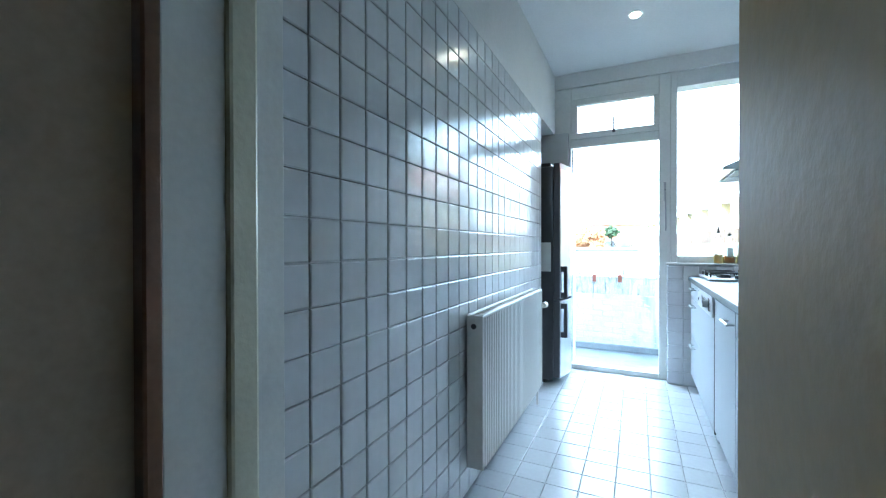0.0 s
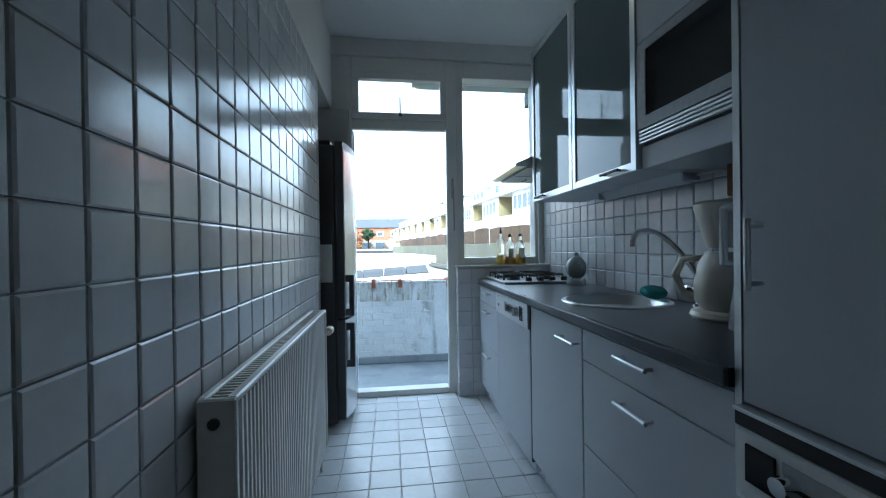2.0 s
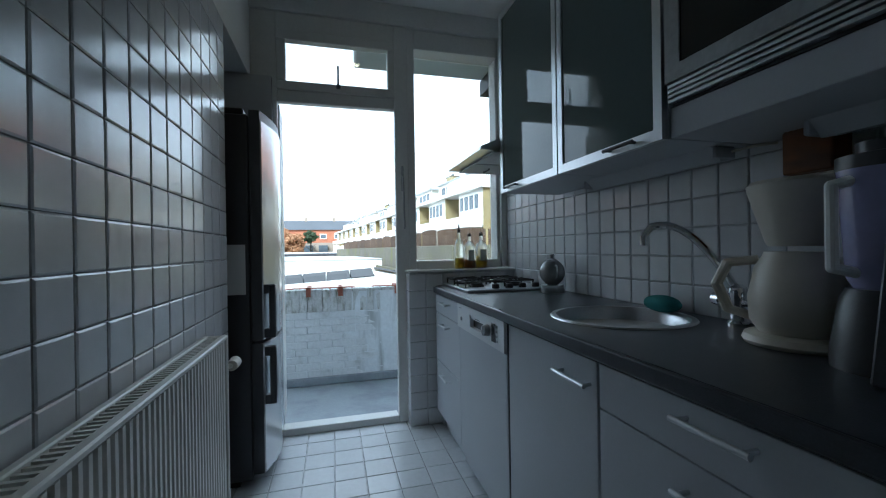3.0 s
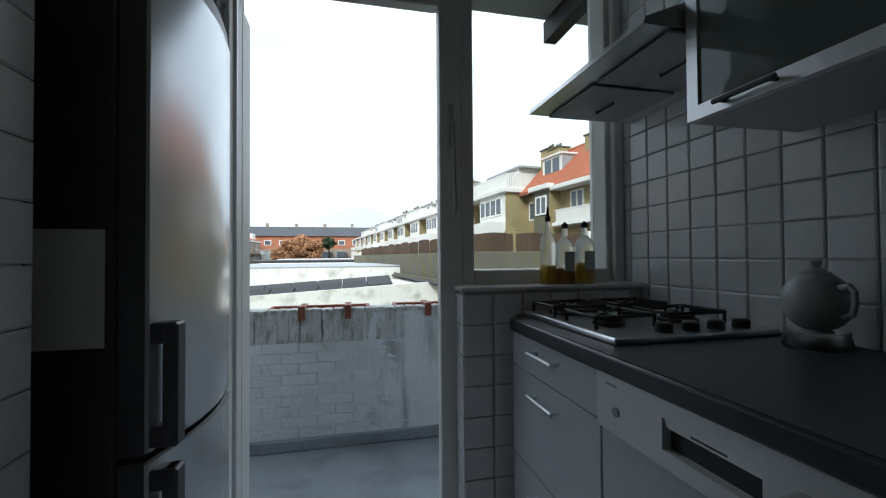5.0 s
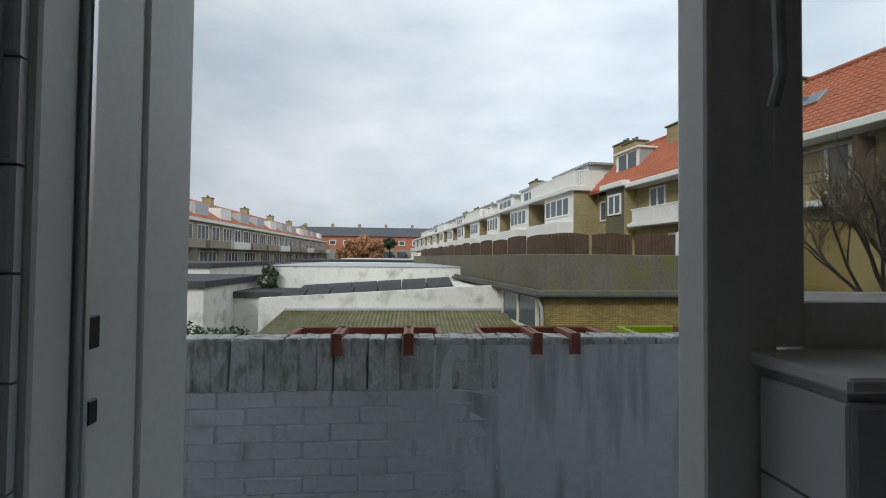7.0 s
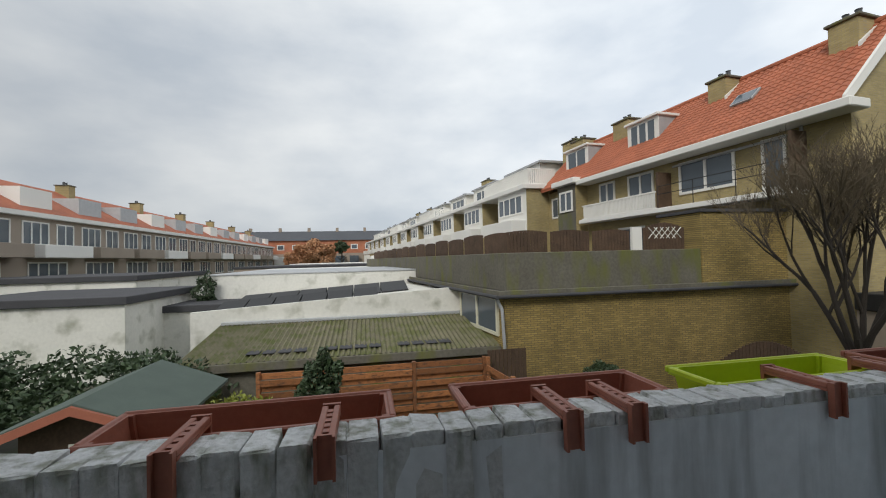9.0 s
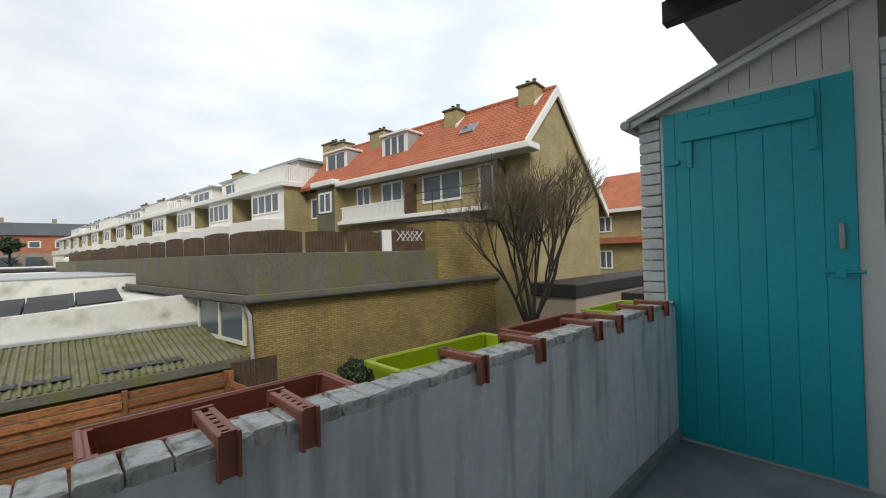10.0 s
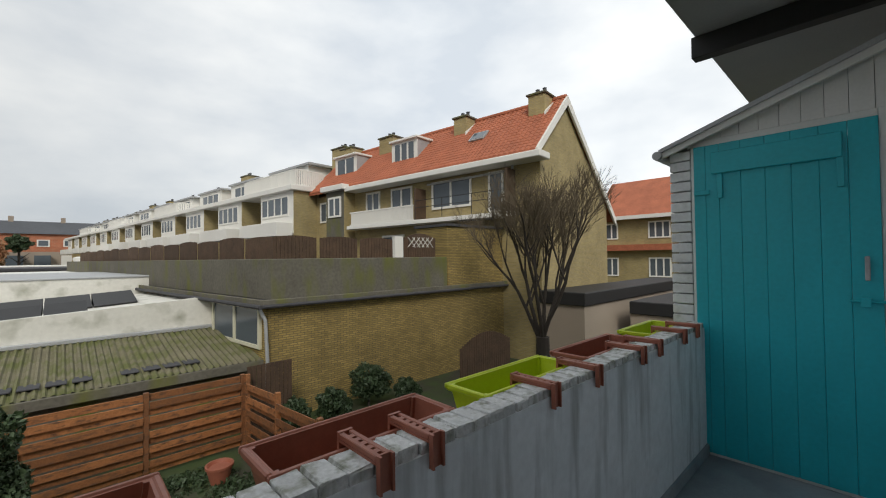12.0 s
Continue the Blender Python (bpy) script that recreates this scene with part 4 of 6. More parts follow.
part("skirting", B(-2.2, 3.72, YP - 0.02, YP + 0.004, ZB, 0.0, bevel=0.008), M["balcony_floor"], parapet, "grey painted upstand")
slab("wall_under_sill", (1.13, 1.745, -0.029, 0.19, ZB, 0.85), M["painted_brick"], "white painted wall under the window outside", "wall")
sillo = slab("window_sill_outside", (1.11, 1.9, 0.08, 0.235, 0.85, 0.91), M["sill_stone"], "pebbled white outer window sill", "sill", bevel=0.008)
pier = slab("wall_window_pier", (1.79, 2.4, 0.0, 0.158, ZB, 3.2), M["mortar"], "white painted brick pier beside the window", "wall")
pipe = thing("downpipe", "white painted downpipe on the house wall", "pipe", (2.75, 0.12, ZB))
bm = bmesh.new()
cyl(bm, (2.75, 0.125, ZB), (2.75, 0.125, 1.82), 0.036)
tube(bm, [(2.75, 0.125, 1.82), (2.7, 0.13, 1.92), (2.52, 0.14, 2.25), (2.5, 0.14, 2.84)], 0.034)
part("pipe_run", bm, M["frame"], pipe, smooth=True)
for z in (0.5, 1.6):
    part("bracket", B(2.705, 2.795, 0.08, 0.168, z, z + 0.03, bevel=0.004), M["frame"], pipe)
up = slab("upper_balcony", (0.75, 7.0, 0.1, 1.22, 2.85, 3.05), M["slab"], "grey painted underside of the balcony above", "balcony", bevel=0.01)
for xx in (2.02, 3.98):
    tagged(part("bracket_beam", B(xx, xx + 0.1, 0.1, 1.24, 2.69, 2.848, bevel=0.005), M["tar"]), "black painted steel beam under the upper balcony", "beam", "balcony beams")


def shed():
    X = 3.70
    s = thing("balcony_shed", "white boarded balcony shed with a turquoise plank door", "shed", (X, 0.75, ZB))
    # front: frame posts, boarded gable, roof
    bw = thing("wall", "", "", (X, 0.75, ZB))
    bw.parent = s
    bw.matrix_parent_inverse = s.matrix_basis.inverted()
    part("post", B(X - 0.01, X + 0.05, 0.225, 0.315, ZB, 2.0, bevel=0.003), M["frame"], s)
    part("jamb", B(X - 0.004, X + 0.05, 1.165, 1.185, ZB, 1.98, bevel=0.003), M["frame"], s)
    part("door_sill", B(X - 0.015, X + 0.06, 0.3, 1.17, ZB, ZB + 0.02, bevel=0.003), M["frame"], s)
    part("side_panel", B(X + 0.012, X + 0.1, 0.082, 0.224, ZB, 2.088), M["mortar"], s)
    for i in range(33):
        part("brick", B(X - 0.004, X + 0.05, 0.084 + 0.006 * (i % 2), 0.222, ZB + i * 0.0655, ZB + i * 0.0655 + 0.0605, bevel=0.004), M["painted_brick"], s)
    part("door_head", B(X - 0.006, X + 0.04, 0.315, 1.165, 1.957, 2.0, bevel=0.003), M["frame"], s)
    y = 0.225
    n = 11
    w = (1.31 - 0.225) / n
    for i in range(n):
        a, b = y + i * w, y + (i + 1) * w - 0.003
        za, zb = 2.335 - (a - 0.225) * 0.352, 2.335 - (b - 0.225) * 0.352
        bm = bmesh.new()
        if a < 1.13:
            prism(bm, [(a, 1.96 + (0.03 if a < 0.9 else 0)), (b, 1.96 + (0.03 if b < 0.9 else 0)), (b, max(zb, 1.965)), (a, max(za, 1.97))], "x", X, X + 0.02)
            part("gable_board", bm, M["frame"], s)
    j = 0
    z = ZB
    while z < 1.92:
        h = 0.07
        part("side_brick", B(X - 0.006, X + 0.1, 1.188, 1.315, z, z + h - 0.008, bevel=0.004), M["painted_brick"], s)
        z += h
    bm = bmesh.new()
    prism(bm, [(0.22, 2.345), (1.36, 1.945), (1.36, 1.97), (0.22, 2.375)], "x", X - 0.09, X + 1.6)
    part("roof", bm, M["zinc"], s, "grey roof sheet")
    bm = bmesh.new()
    prism(bm, [(0.22, 2.3), (1.36, 1.905), (1.36, 1.945), (0.22, 2.345)], "x", X - 0.07, X - 0.045)
    part("bargeboard", bm, M["frame"], s)
    g = bmesh.new()
    cyl(g, (X - 0.1, 1.37, 1.93), (X + 1.6, 1.37, 1.93), 0.03, sides=12)
    part("gutter", g, M["zinc"], s, smooth=True)
    part("back_wall", B(X + 0.1, X + 1.55, 0.11, 1.3, ZB, 1.9), M["painted_brick"], s)
    d = thing("shed_door", "", "", (X, 0.75, ZB))
    d.parent = s
    d.matrix_parent_inverse = s.matrix_basis.inverted()
    ys = [0.314, 0.43, 0.545, 0.665, 0.785, 0.905, 1.02, 1.095, 1.163]
    for a, b in zip(ys, ys[1:]):
        part("plank", B(X - 0.028, X - 0.003, a + 0.0006, b - 0.0006, ZB + 0.022, 1.955, bevel=0.0018), M["turquoise"], d)
    part("top_ledge", B(X - 0.052, X - 0.029, 0.45, 1.06, 1.76, 1.9, bevel=0.004), M["turquoise"], d)
    part("hinge_strap", B(X - 0.045, X - 0.029, 1.0, 1.03, 1.6, 1.76, bevel=0.003), M["turquoise"], d)
    part("hinge_strap", B(X - 0.045, X - 0.029, 0.445, 0.475, 1.6, 1.76, bevel=0.0018), M["turquoise"], d)
    part("hinge_strap", B(X - 0.045, X - 0.029, 1.07, 1.16, 1.63, 1.66, bevel=0.003), M["turquoise"], d)
    part("pull", B(X - 0.05, X - 0.029, 0.36, 0.38, 1.09, 1.22, bevel=0.004), M["zinc"], d, "grey metal pull")
    g = bmesh.new()
    cyl(g, (X - 0.04, 0.29, 0.98), (X - 0.04, 0.44, 0.98), 0.008, sides=8)
    box(g, X - 0.05, X - 0.029, 0.36, 0.4, 0.95, 1.0, bevel=0.003)
    part("bolt", g, M["turquoise"], d)


shed()


def planter(name, label, x0, x1, y, z, mat, soil=True):
    """A window box with a rolled rim; y is its inner long side."""
    p = thing(name, label, "planter", ((x0 + x1) / 2, y + 0.1, z), group="balcony planters")
    h, w, t = 0.15, 0.2, 0.006
    bm = bmesh.new()
    def ring(x_in, y_in, zz):
        return [bm.verts.new(v) for v in ((x0 + x_in, y + y_in, zz), (x1 - x_in, y + y_in, zz), (x1 - x_in, y + w - y_in, zz), (x0 + x_in, y + w - y_in, zz))]
    rings = [ring(0.04, 0.03, z), ring(0.012, 0.012, z + h - 0.022), ring(0.0, 0.0, z + h - 0.02), ring(0.0, 0.0, z + h), ring(0.018, 0.018, z + h), ring(0.02, 0.02, z + h - 0.02), ring(0.045, 0.036, z + 0.02)]
    for a, b in zip(rings, rings[1:]):
        for i in range(4):
            bm.faces.new((a[i], a[(i + 1) % 4], b[(i + 1) % 4], b[i]))
    bm.faces.new(rings[0][::-1])
    bm.faces.new(rings[-1])
    bmesh.ops.bevel(bm, geom=[e for e in bm.edges if abs((e.verts[0].co - e.verts[1].co).normalized().z) > 0.5], offset=0.01, segments=2, affect="EDGES")
    part("trough", bm, mat, p, smooth=False)
    bm = bmesh.new()
    box(bm, x0 - 0.004, x1 + 0.004, y - 0.004, y + 0.012, z + h - 0.016, z + h + 0.004, bevel=0.004)
    box(bm, x0 - 0.004, x1 + 0.004, y + w - 0.012, y + w + 0.004, z + h - 0.016, z + h + 0.004, bevel=0.004)
    box(bm, x0 - 0.004, x0 + 0.012, y + 0.012, y + w - 0.012, z + h - 0.016, z + h + 0.004, bevel=0.004)
    box(bm, x1 - 0.012, x1 + 0.004, y + 0.012, y + w - 0.012, z + h - 0.016, z + h + 0.004, bevel=0.004)
    part("rim", bm, mat, p)
    return p


def hook(x, mat):
    """A flat plastic hook over the parapet that carries a planter."""
    h = thing("planter_hook", "brown plastic hook strapped over the parapet", "bracket", (x, YP, 0.785), group="parapet hooks")
    bm = bmesh.new()
    box(bm, x - 0.02, x - 0.006, YP - 0.014, YP + 0.15, 0.790, 0.804, bevel=0.002)
    box(bm, x + 0.006, x + 0.02, YP - 0.014, YP + 0.15, 0.790, 0.804, bevel=0.002)
    box(bm, x - 0.02, x + 0.02, YP - 0.012, YP + 0.15, 0.783, 0.790)
    for i in range(5):
        box(bm, x - 0.006, x + 0.006, YP + 0.005 + i * 0.027, YP + 0.022 + i * 0.027, 0.790, 0.802)
    part("strap", bm, mat, h)
    bm = bmesh.new()
    box(bm, x - 0.02, x + 0.02, YP - 0.02, YP - 0.014, 0.721, 0.806)
    box(bm, x - 0.02, x - 0.014, YP - 0.03, YP - 0.02, 0.721, 0.806)
    box(bm, x + 0.014, x + 0.02, YP - 0.03, YP - 0.02, 0.721, 0.806)
    part("drop", bm, mat, h)
    bm = bmesh.new()
    box(bm, x - 0.02, x + 0.02, YP + 0.15, YP + 0.16, 0.67, 0.806)
    part("outer_leg", bm, mat, h)


for x in (0.32, 0.597, 1.11, 1.265, 1.82, 2.14, 2.6, 2.82, 3.22, 3.47):
    hook(x, M["terracotta"])
planter("planter", "long empty terracotta-coloured plastic planter outside the parapet", 0.09, 0.74, YP + 0.12, 0.622, M["terracotta"])
planter("planter", "empty terracotta-coloured plastic planter outside the parapet", 0.91, 1.47, YP + 0.12, 0.622, M["terracotta"])
planter("planter", "empty lime green plastic planter outside the parapet", 1.62, 2.22, YP + 0.12, 0.622, M["lime"])
planter("planter", "terracotta-coloured plastic planter outside the parapet", 2.33, 2.95, YP + 0.12, 0.622, M["terracotta"])
planter("planter", "lime green plastic planter beside the shed", 3.1, 3.64, YP + 0.12, 0.622, M["lime"])


# ---------------------------------------------------------------- gardens and houses outside
ZG = -3.2
slab("ground", (-1500, 1500, 0.9, 3000, ZG - 0.5, ZG), M["ground"], "muddy garden ground with patches of grass", "ground")
slab("ground_behind", (-1500, 1500, -1500, 0.9, ZG - 0.5, ZG), M["ground"], "muddy ground behind the house", "ground")


def leaf_cloud(bounds, count, size, seed):
    """Many small leaf quads spread through ellipsoids (x, y, z, rx, ry, rz)."""
    g = np.random.default_rng(seed)
    vs, fs = [], []
    vol = np.array([b[3] * b[4] * b[5] for b in bounds])
    for b, k in zip(bounds, (vol / vol.sum() * count).astype(int)):
        d = g.normal(size=(k, 3))
        d /= np.linalg.norm(d, axis=1)[:, None]
        rad = g.uniform(0.55, 1.05, size=(k, 1)) ** 0.6 * (0.85 + 0.25 * np.sin(d[:, :1] * 5 + seed) * np.cos(d[:, 2:] * 6))
        c = np.array(b[:3]) + d * rad * np.array(b[3:])
        for p in c:
            u = g.normal(size=3)
            u /= np.linalg.norm(u)
            w = np.cross(u, g.normal(size=3))
            w /= np.linalg.norm(w)
            sz = size * g.uniform(0.6, 1.4)
            i = len(vs)
            vs += [p - u * sz, p + w * sz * 0.5, p + u * sz, p - w * sz * 0.5]
            fs.append((i, i + 1, i + 2, i + 3))
    me = bpy.data.meshes.new("leaves")
    me.from_pydata([tuple(v) for v in vs], [], fs)
    return me


def foliage(name, label, category, bounds, count, size, mat, seed, trunk=None, kind=""):
    t = thing(name, label, category, (bounds[0][0], bounds[0][1], ZG), kind=kind)
    me = leaf_cloud(bounds, count, size, seed)
    me.materials.append(mat)
    cr = new("crown", me)
    cr.parent = t
    cr.matrix_parent_inverse = t.matrix_basis.inverted()
    if trunk:
        bm = bmesh.new()
        x, y, top, r = trunk
        cyl(bm, (x, y, ZG), (x + 0.05, y, top), r, r * 0.5, 9)
        g = np.random.default_rng(seed + 50)
        for i in range(7):
            a = g.uniform(0, 6.28)
            z = ZG + (top - ZG) * g.uniform(0.4, 0.95)
            L = g.uniform(0.3, 0.6) * (top - ZG) * 0.5
            cyl(bm, (x, y, z), (x + L * math.cos(a), y + L * math.sin(a), z + L * 0.7), r * 0.35, r * 0.1, 6)
        part("trunk", bm, M["bark"], t)
    return t


def house_window(parent, x, y0, y1, z0, z1, bars=1, deep=0.06, side=-1, name="window"):
    """A white-framed window on a wall that faces along x."""
    w = thing(name, "", "", (x, (y0 + y1) / 2, z0))
    w.parent = parent
    w.matrix_parent_inverse = parent.matrix_basis.inverted()
    f = bmesh.new()
    t = 0.11
    xa, xb = sorted((x, x + side * deep))
    box(f, xa, xb, y0, y1, z0, z0 + t)
    box(f, xa, xb, y0, y1, z1 - t, z1)
    box(f, xa, xb, y0, y0 + t, z0 + t, z1 - t)
    box(f, xa, xb, y1 - t, y1, z0 + t, z1 - t)
    for i in range(1, bars + 1):
        c = y0 + (y1 - y0) * i / (bars + 1)
        box(f, xa, xb, c - t / 2, c + t / 2, z0 + t, z1 - t)
    part("frame", f, M["white_far"], w)
    xa, xb = sorted((x + side * 0.004, x + side * 0.02))
    part("pane", B(xa, xb, y0 + t, y1 - t, z0 + t, z1 - t), M["pane"], w, "dark reflecting glass")
    return w


def chimney(parent, x, y, z0, z1, w=1.05, d=0.8):
    c = part("chimney", B(x - w / 2, x + w / 2, y - d / 2, y + d / 2, z0, z1, bevel=0.02), M["house_brick"], parent)
    part("cap", B(x - w / 2 - 0.08, x + w / 2 + 0.08, y - d / 2 - 0.08, y + d / 2 + 0.08, z1, z1 + 0.1, bevel=0.02), M["concrete"], c)
    bm = bmesh.new()
    for k in (-0.2, 0.15):
        lathe(bm, [(0.1, 0), (0.09, 0.25), (0.11, 0.3)], (x, y + k, z1 + 0.1), 10)
    part("flue_pots", bm, M["darkgrey"], c)
    return c


def dormer(parent, y0, y1, z0, z1, x=16.1, bars=2):
    d = thing("dormer", "", "", (x, (y0 + y1) / 2, z0))
    d.parent = parent
    d.matrix_parent_inverse = parent.matrix_basis.inverted()
    part("dormer_body", B(x + 0.02, x + 2.2, y0, y1, z0, z1 - 0.15), M["zinc"], d)
    part("dormer_roof", B(x - 0.16, x + 2.4, y0 - 0.1, y1 + 0.1, z1 - 0.15, z1 - 0.02, bevel=0.02), M["white_far"], d)
    part("front_board", B(x, x + 0.02, y0, y1, z0, z1 - 0.15), M["white_far"], d)
    w = (y1 - y0 - 0.4) / (bars + 1)
    for i in range(bars + 1):
        a = y0 + 0.2 + i * w
        part("pane", B(x - 0.02, x - 0.002, a + 0.08, a + w - 0.08, z0 + 0.3, z1 - 0.28), M["pane"], d)
    return d


# terrace block with the orange roof; the street line stands a little askew to the balcony
SKEW = 6.5


def turned(ob, px, py):
    """Turn a finished thing about an upright axis, into the line of the street."""
    ob.matrix_basis = pose(px, py, 0, 0, 0, SKEW) @ pose(-px, -py, 0) @ ob.matrix_basis
    return ob


XH = 15.0
block = thing("terrace_house", "ochre brick terrace with an orange tiled roof and white trim", "house", (20, 18, ZG))
YA, YZ, XE, ZE, XT, ZT = 9.75, 26.0, 14.4, 5.42, 17.6, 8.45
rise = (ZT - ZE) / (XT - XE)
part("wall", B(XH, 23.0, YA + 0.15, YZ, ZG, 5.35), M["house_brick"], block)
bm = bmesh.new()
prism(bm, [(XH, ZG), (23.2, ZG), (23.2, 4.0), (XT, ZT - 0.06), (XH + 0.02, ZE + 0.5)], "y", YA, YA + 0.15)
part("gable_wall", bm, M["gable_brick"], block)
bm = bmesh.new()
prism(bm, [(XE, ZE), (XT, ZT), (24.3, 3.2), (24.3, 3.33), (XT, ZT + 0.17), (XE, ZE + 0.17)], "y", YA - 0.1, YZ + 0.6)
roofp = part("roof", bm, M["rooftile"], block, "orange clay tile roof")
bm = bmesh.new()
prism(bm, [(XE + 0.05, ZE - 0.12), (XT, ZT - 0.2), (24.35, 2.95), (24.35, 3.38), (XT, ZT + 0.24), (XE + 0.05, ZE + 0.22)], "y", YA - 0.2, YA - 0.101)
part("verge_board", bm, M["white_far"], block, "white painted verge board")
part("gutter_board", B(XE - 0.28, XH + 0.05, YA - 0.45, 22.0, ZE - 0.22, ZE + 0.06, bevel=0.03), M["white_far"], block, "white eaves board")
dp = bmesh.new()
tube(dp, [(XH - 0.08, 11.0, ZE - 0.2), (XH - 0.08, 11.0, 3.2)], 0.05, 8)
cyl(dp, (XH - 0.1, 11.1, 5.0), (XH - 0.1, 16.0, 4.96), 0.05, sides=8)
part("downpipe", dp, M["zinc"], block, smooth=True)
# rows of separate curved roof tiles
tl_v, tl_f = [], []
g = random.Random(3)
rows, cols = 17, 66
for i in range(rows):
    for j in range(cols):
        y0 = YA - 0.1 + j * 0.255
        xa = XE - 0.03 + i * (XT - XE) / rows
        xb = xa + (XT - XE) / rows * 1.12
        lift = 0.17 + g.uniform(0, 0.012)
        n0 = len(tl_v)
        for x, up in ((xa, 0.075), (xb, 0.03)):
            z = ZE + (x - XE) * rise + lift + up
            for q, h in ((0.0, -0.045), (0.05, 0.0), (0.13, 0.02), (0.2, 0.0), (0.25, -0.045)):
                tl_v.append((x, y0 + q, z + h))
        for q in range(4):
            tl_f.append((n0 + q, n0 + q + 1, n0 + q + 6, n0 + q + 5))
        tl_v.extend([(xa, y0, tl_v[n0][2] - 0.05), (xa, y0 + 0.25, tl_v[n0 + 4][2] - 0.05)])
        tl_f.append((n0 + 10, n0 + 11, n0 + 4, n0 + 3, n0 + 2, n0 + 1, n0))
me = bpy.data.meshes.new("tile_course")
me.from_pydata(tl_v, [], tl_f)
me.materials.append(M["rooftile"])
tlo = new("tile_course", me)
tlo.parent = roofp
tagged(tlo, kind="stuff")
rd = bmesh.new()
cyl(rd, (XT, YA - 0.12, ZT + 0.2), (XT, YZ + 0.6, ZT + 0.2), 0.13, sides=10)
part("ridge_cap", rd, M["rooftile"], roofp, smooth=True)
for cy, zc in ((10.7, 8.75), (15.2, 8.7), (21.1, 8.8), (25.2, 8.85)):
    chimney(block, 17.15, cy, 7.3, zc, 0.95, 0.85 if cy < 20 else 1.3)
    fl = bmesh.new()
    prism(fl, [(16.55, 7.46 + 0.22), (17.7, 8.56), (17.7, 8.7), (16.55, 7.64 + 0.2)], "y", cy - 0.52 if cy < 20 else cy - 0.74, cy - 0.44 if cy < 20 else cy - 0.66)
    part("flashing", fl, M["white_far"], block, "pale lead flashing")
dormer(block, 17.35, 19.4, 6.4, 8.0, x=15.6)
dormer(block, 22.7, 24.95, 6.45, 8.0, x=15.6, bars=1)
sk = thing("skylight", "", "", (16.0, 13.5, 7.2))
sk.parent = block
sk.matrix_parent_inverse = block.matrix_basis.inverted()
for nm, d, mt in (("frame", (-0.36, 0.36, -0.44, 0.44, 0, 0.07), M["zinc"]), ("pane", (-0.3, 0.3, -0.38, 0.38, 0.071, 0.08), M["pane"])):
    o = part(nm, B(*d), mt)
    o.parent = sk
    o.matrix_basis = pose(0, 0, 0.0, 0, -math.degrees(math.atan(rise)), 0)
house_window(block, XH, 13.26, 15.76, 3.65, 5.05, 1)
house_window(block, XH, 11.48, 12.3, 3.25, 5.08, 0)
house_window(block, XH, 17.16, 18.82, 3.3, 5.08, 1)
house_window(block, XH, 19.76, 21.0, 3.9, 5.08, 1)
house_window(block, XH, 17.8, 19.6, 0.6, 2.5, 1)
house_window(block, XH, 25.0, 25.8, 3.6, 4.95, 0)
bal = part("balcony_slab", B(14.2, XH, 10.9, 21.9, 2.93, 3.14, bevel=0.02), M["white_far"], block)
for i in range(54):
    y = 16.42 + i * 5.1 / 54
    part("baluster", B(14.225, 14.275, y, y + 0.055, 3.2, 3.86), M["white_far"], bal)
bm = bmesh.new()
box(bm, 14.21, 14.29, 16.38, 21.6, 3.86, 3.93)
box(bm, 14.21, 14.29, 16.38, 21.6, 3.14, 3.2)
part("balustrade", bm, M["white_far"], bal, "white slatted balustrade")
bm = bmesh.new()
for z in (4.1, 3.75):
    cyl(bm, (14.26, 10.95, z), (14.26, 16.3, z), 0.018, sides=6)
for i in range(4):
    cyl(bm, (14.26, 11.0 + i * 1.75, 3.14), (14.26, 11.0 + i * 1.75, 4.1), 0.018, sides=6)
part("rail", bm, M["tar"], bal, "thin black rail")
part("screen", B(14.25, XH, 16.2, 16.34, 3.14, 4.75, bevel=0.01), M["old_wood"], bal, "brown board screen")
part("screen", B(14.25, XH, 10.9, 11.0, 3.14, 5.0, bevel=0.01), M["old_wood"], bal)
bay = part("bay", B(14.2, XH + 0.1, 22.15, 23.95, 0.2, 5.35), M["concrete"], block, "grey rendered bay")
part("bay_cap", B(13.9, XH + 0.1, 21.9, 24.2, 5.35, 5.68, bevel=0.03), M["white_far"], bay)
part("bay_flank", B(14.21, XH, 22.1, 22.148, 0.2, 5.35), M["gable_brick"], bay, "brown brick flank")
house_window(block, 14.2, 22.4, 23.7, 3.75, 5.0, 1)
turned(block, XH, 10.3)

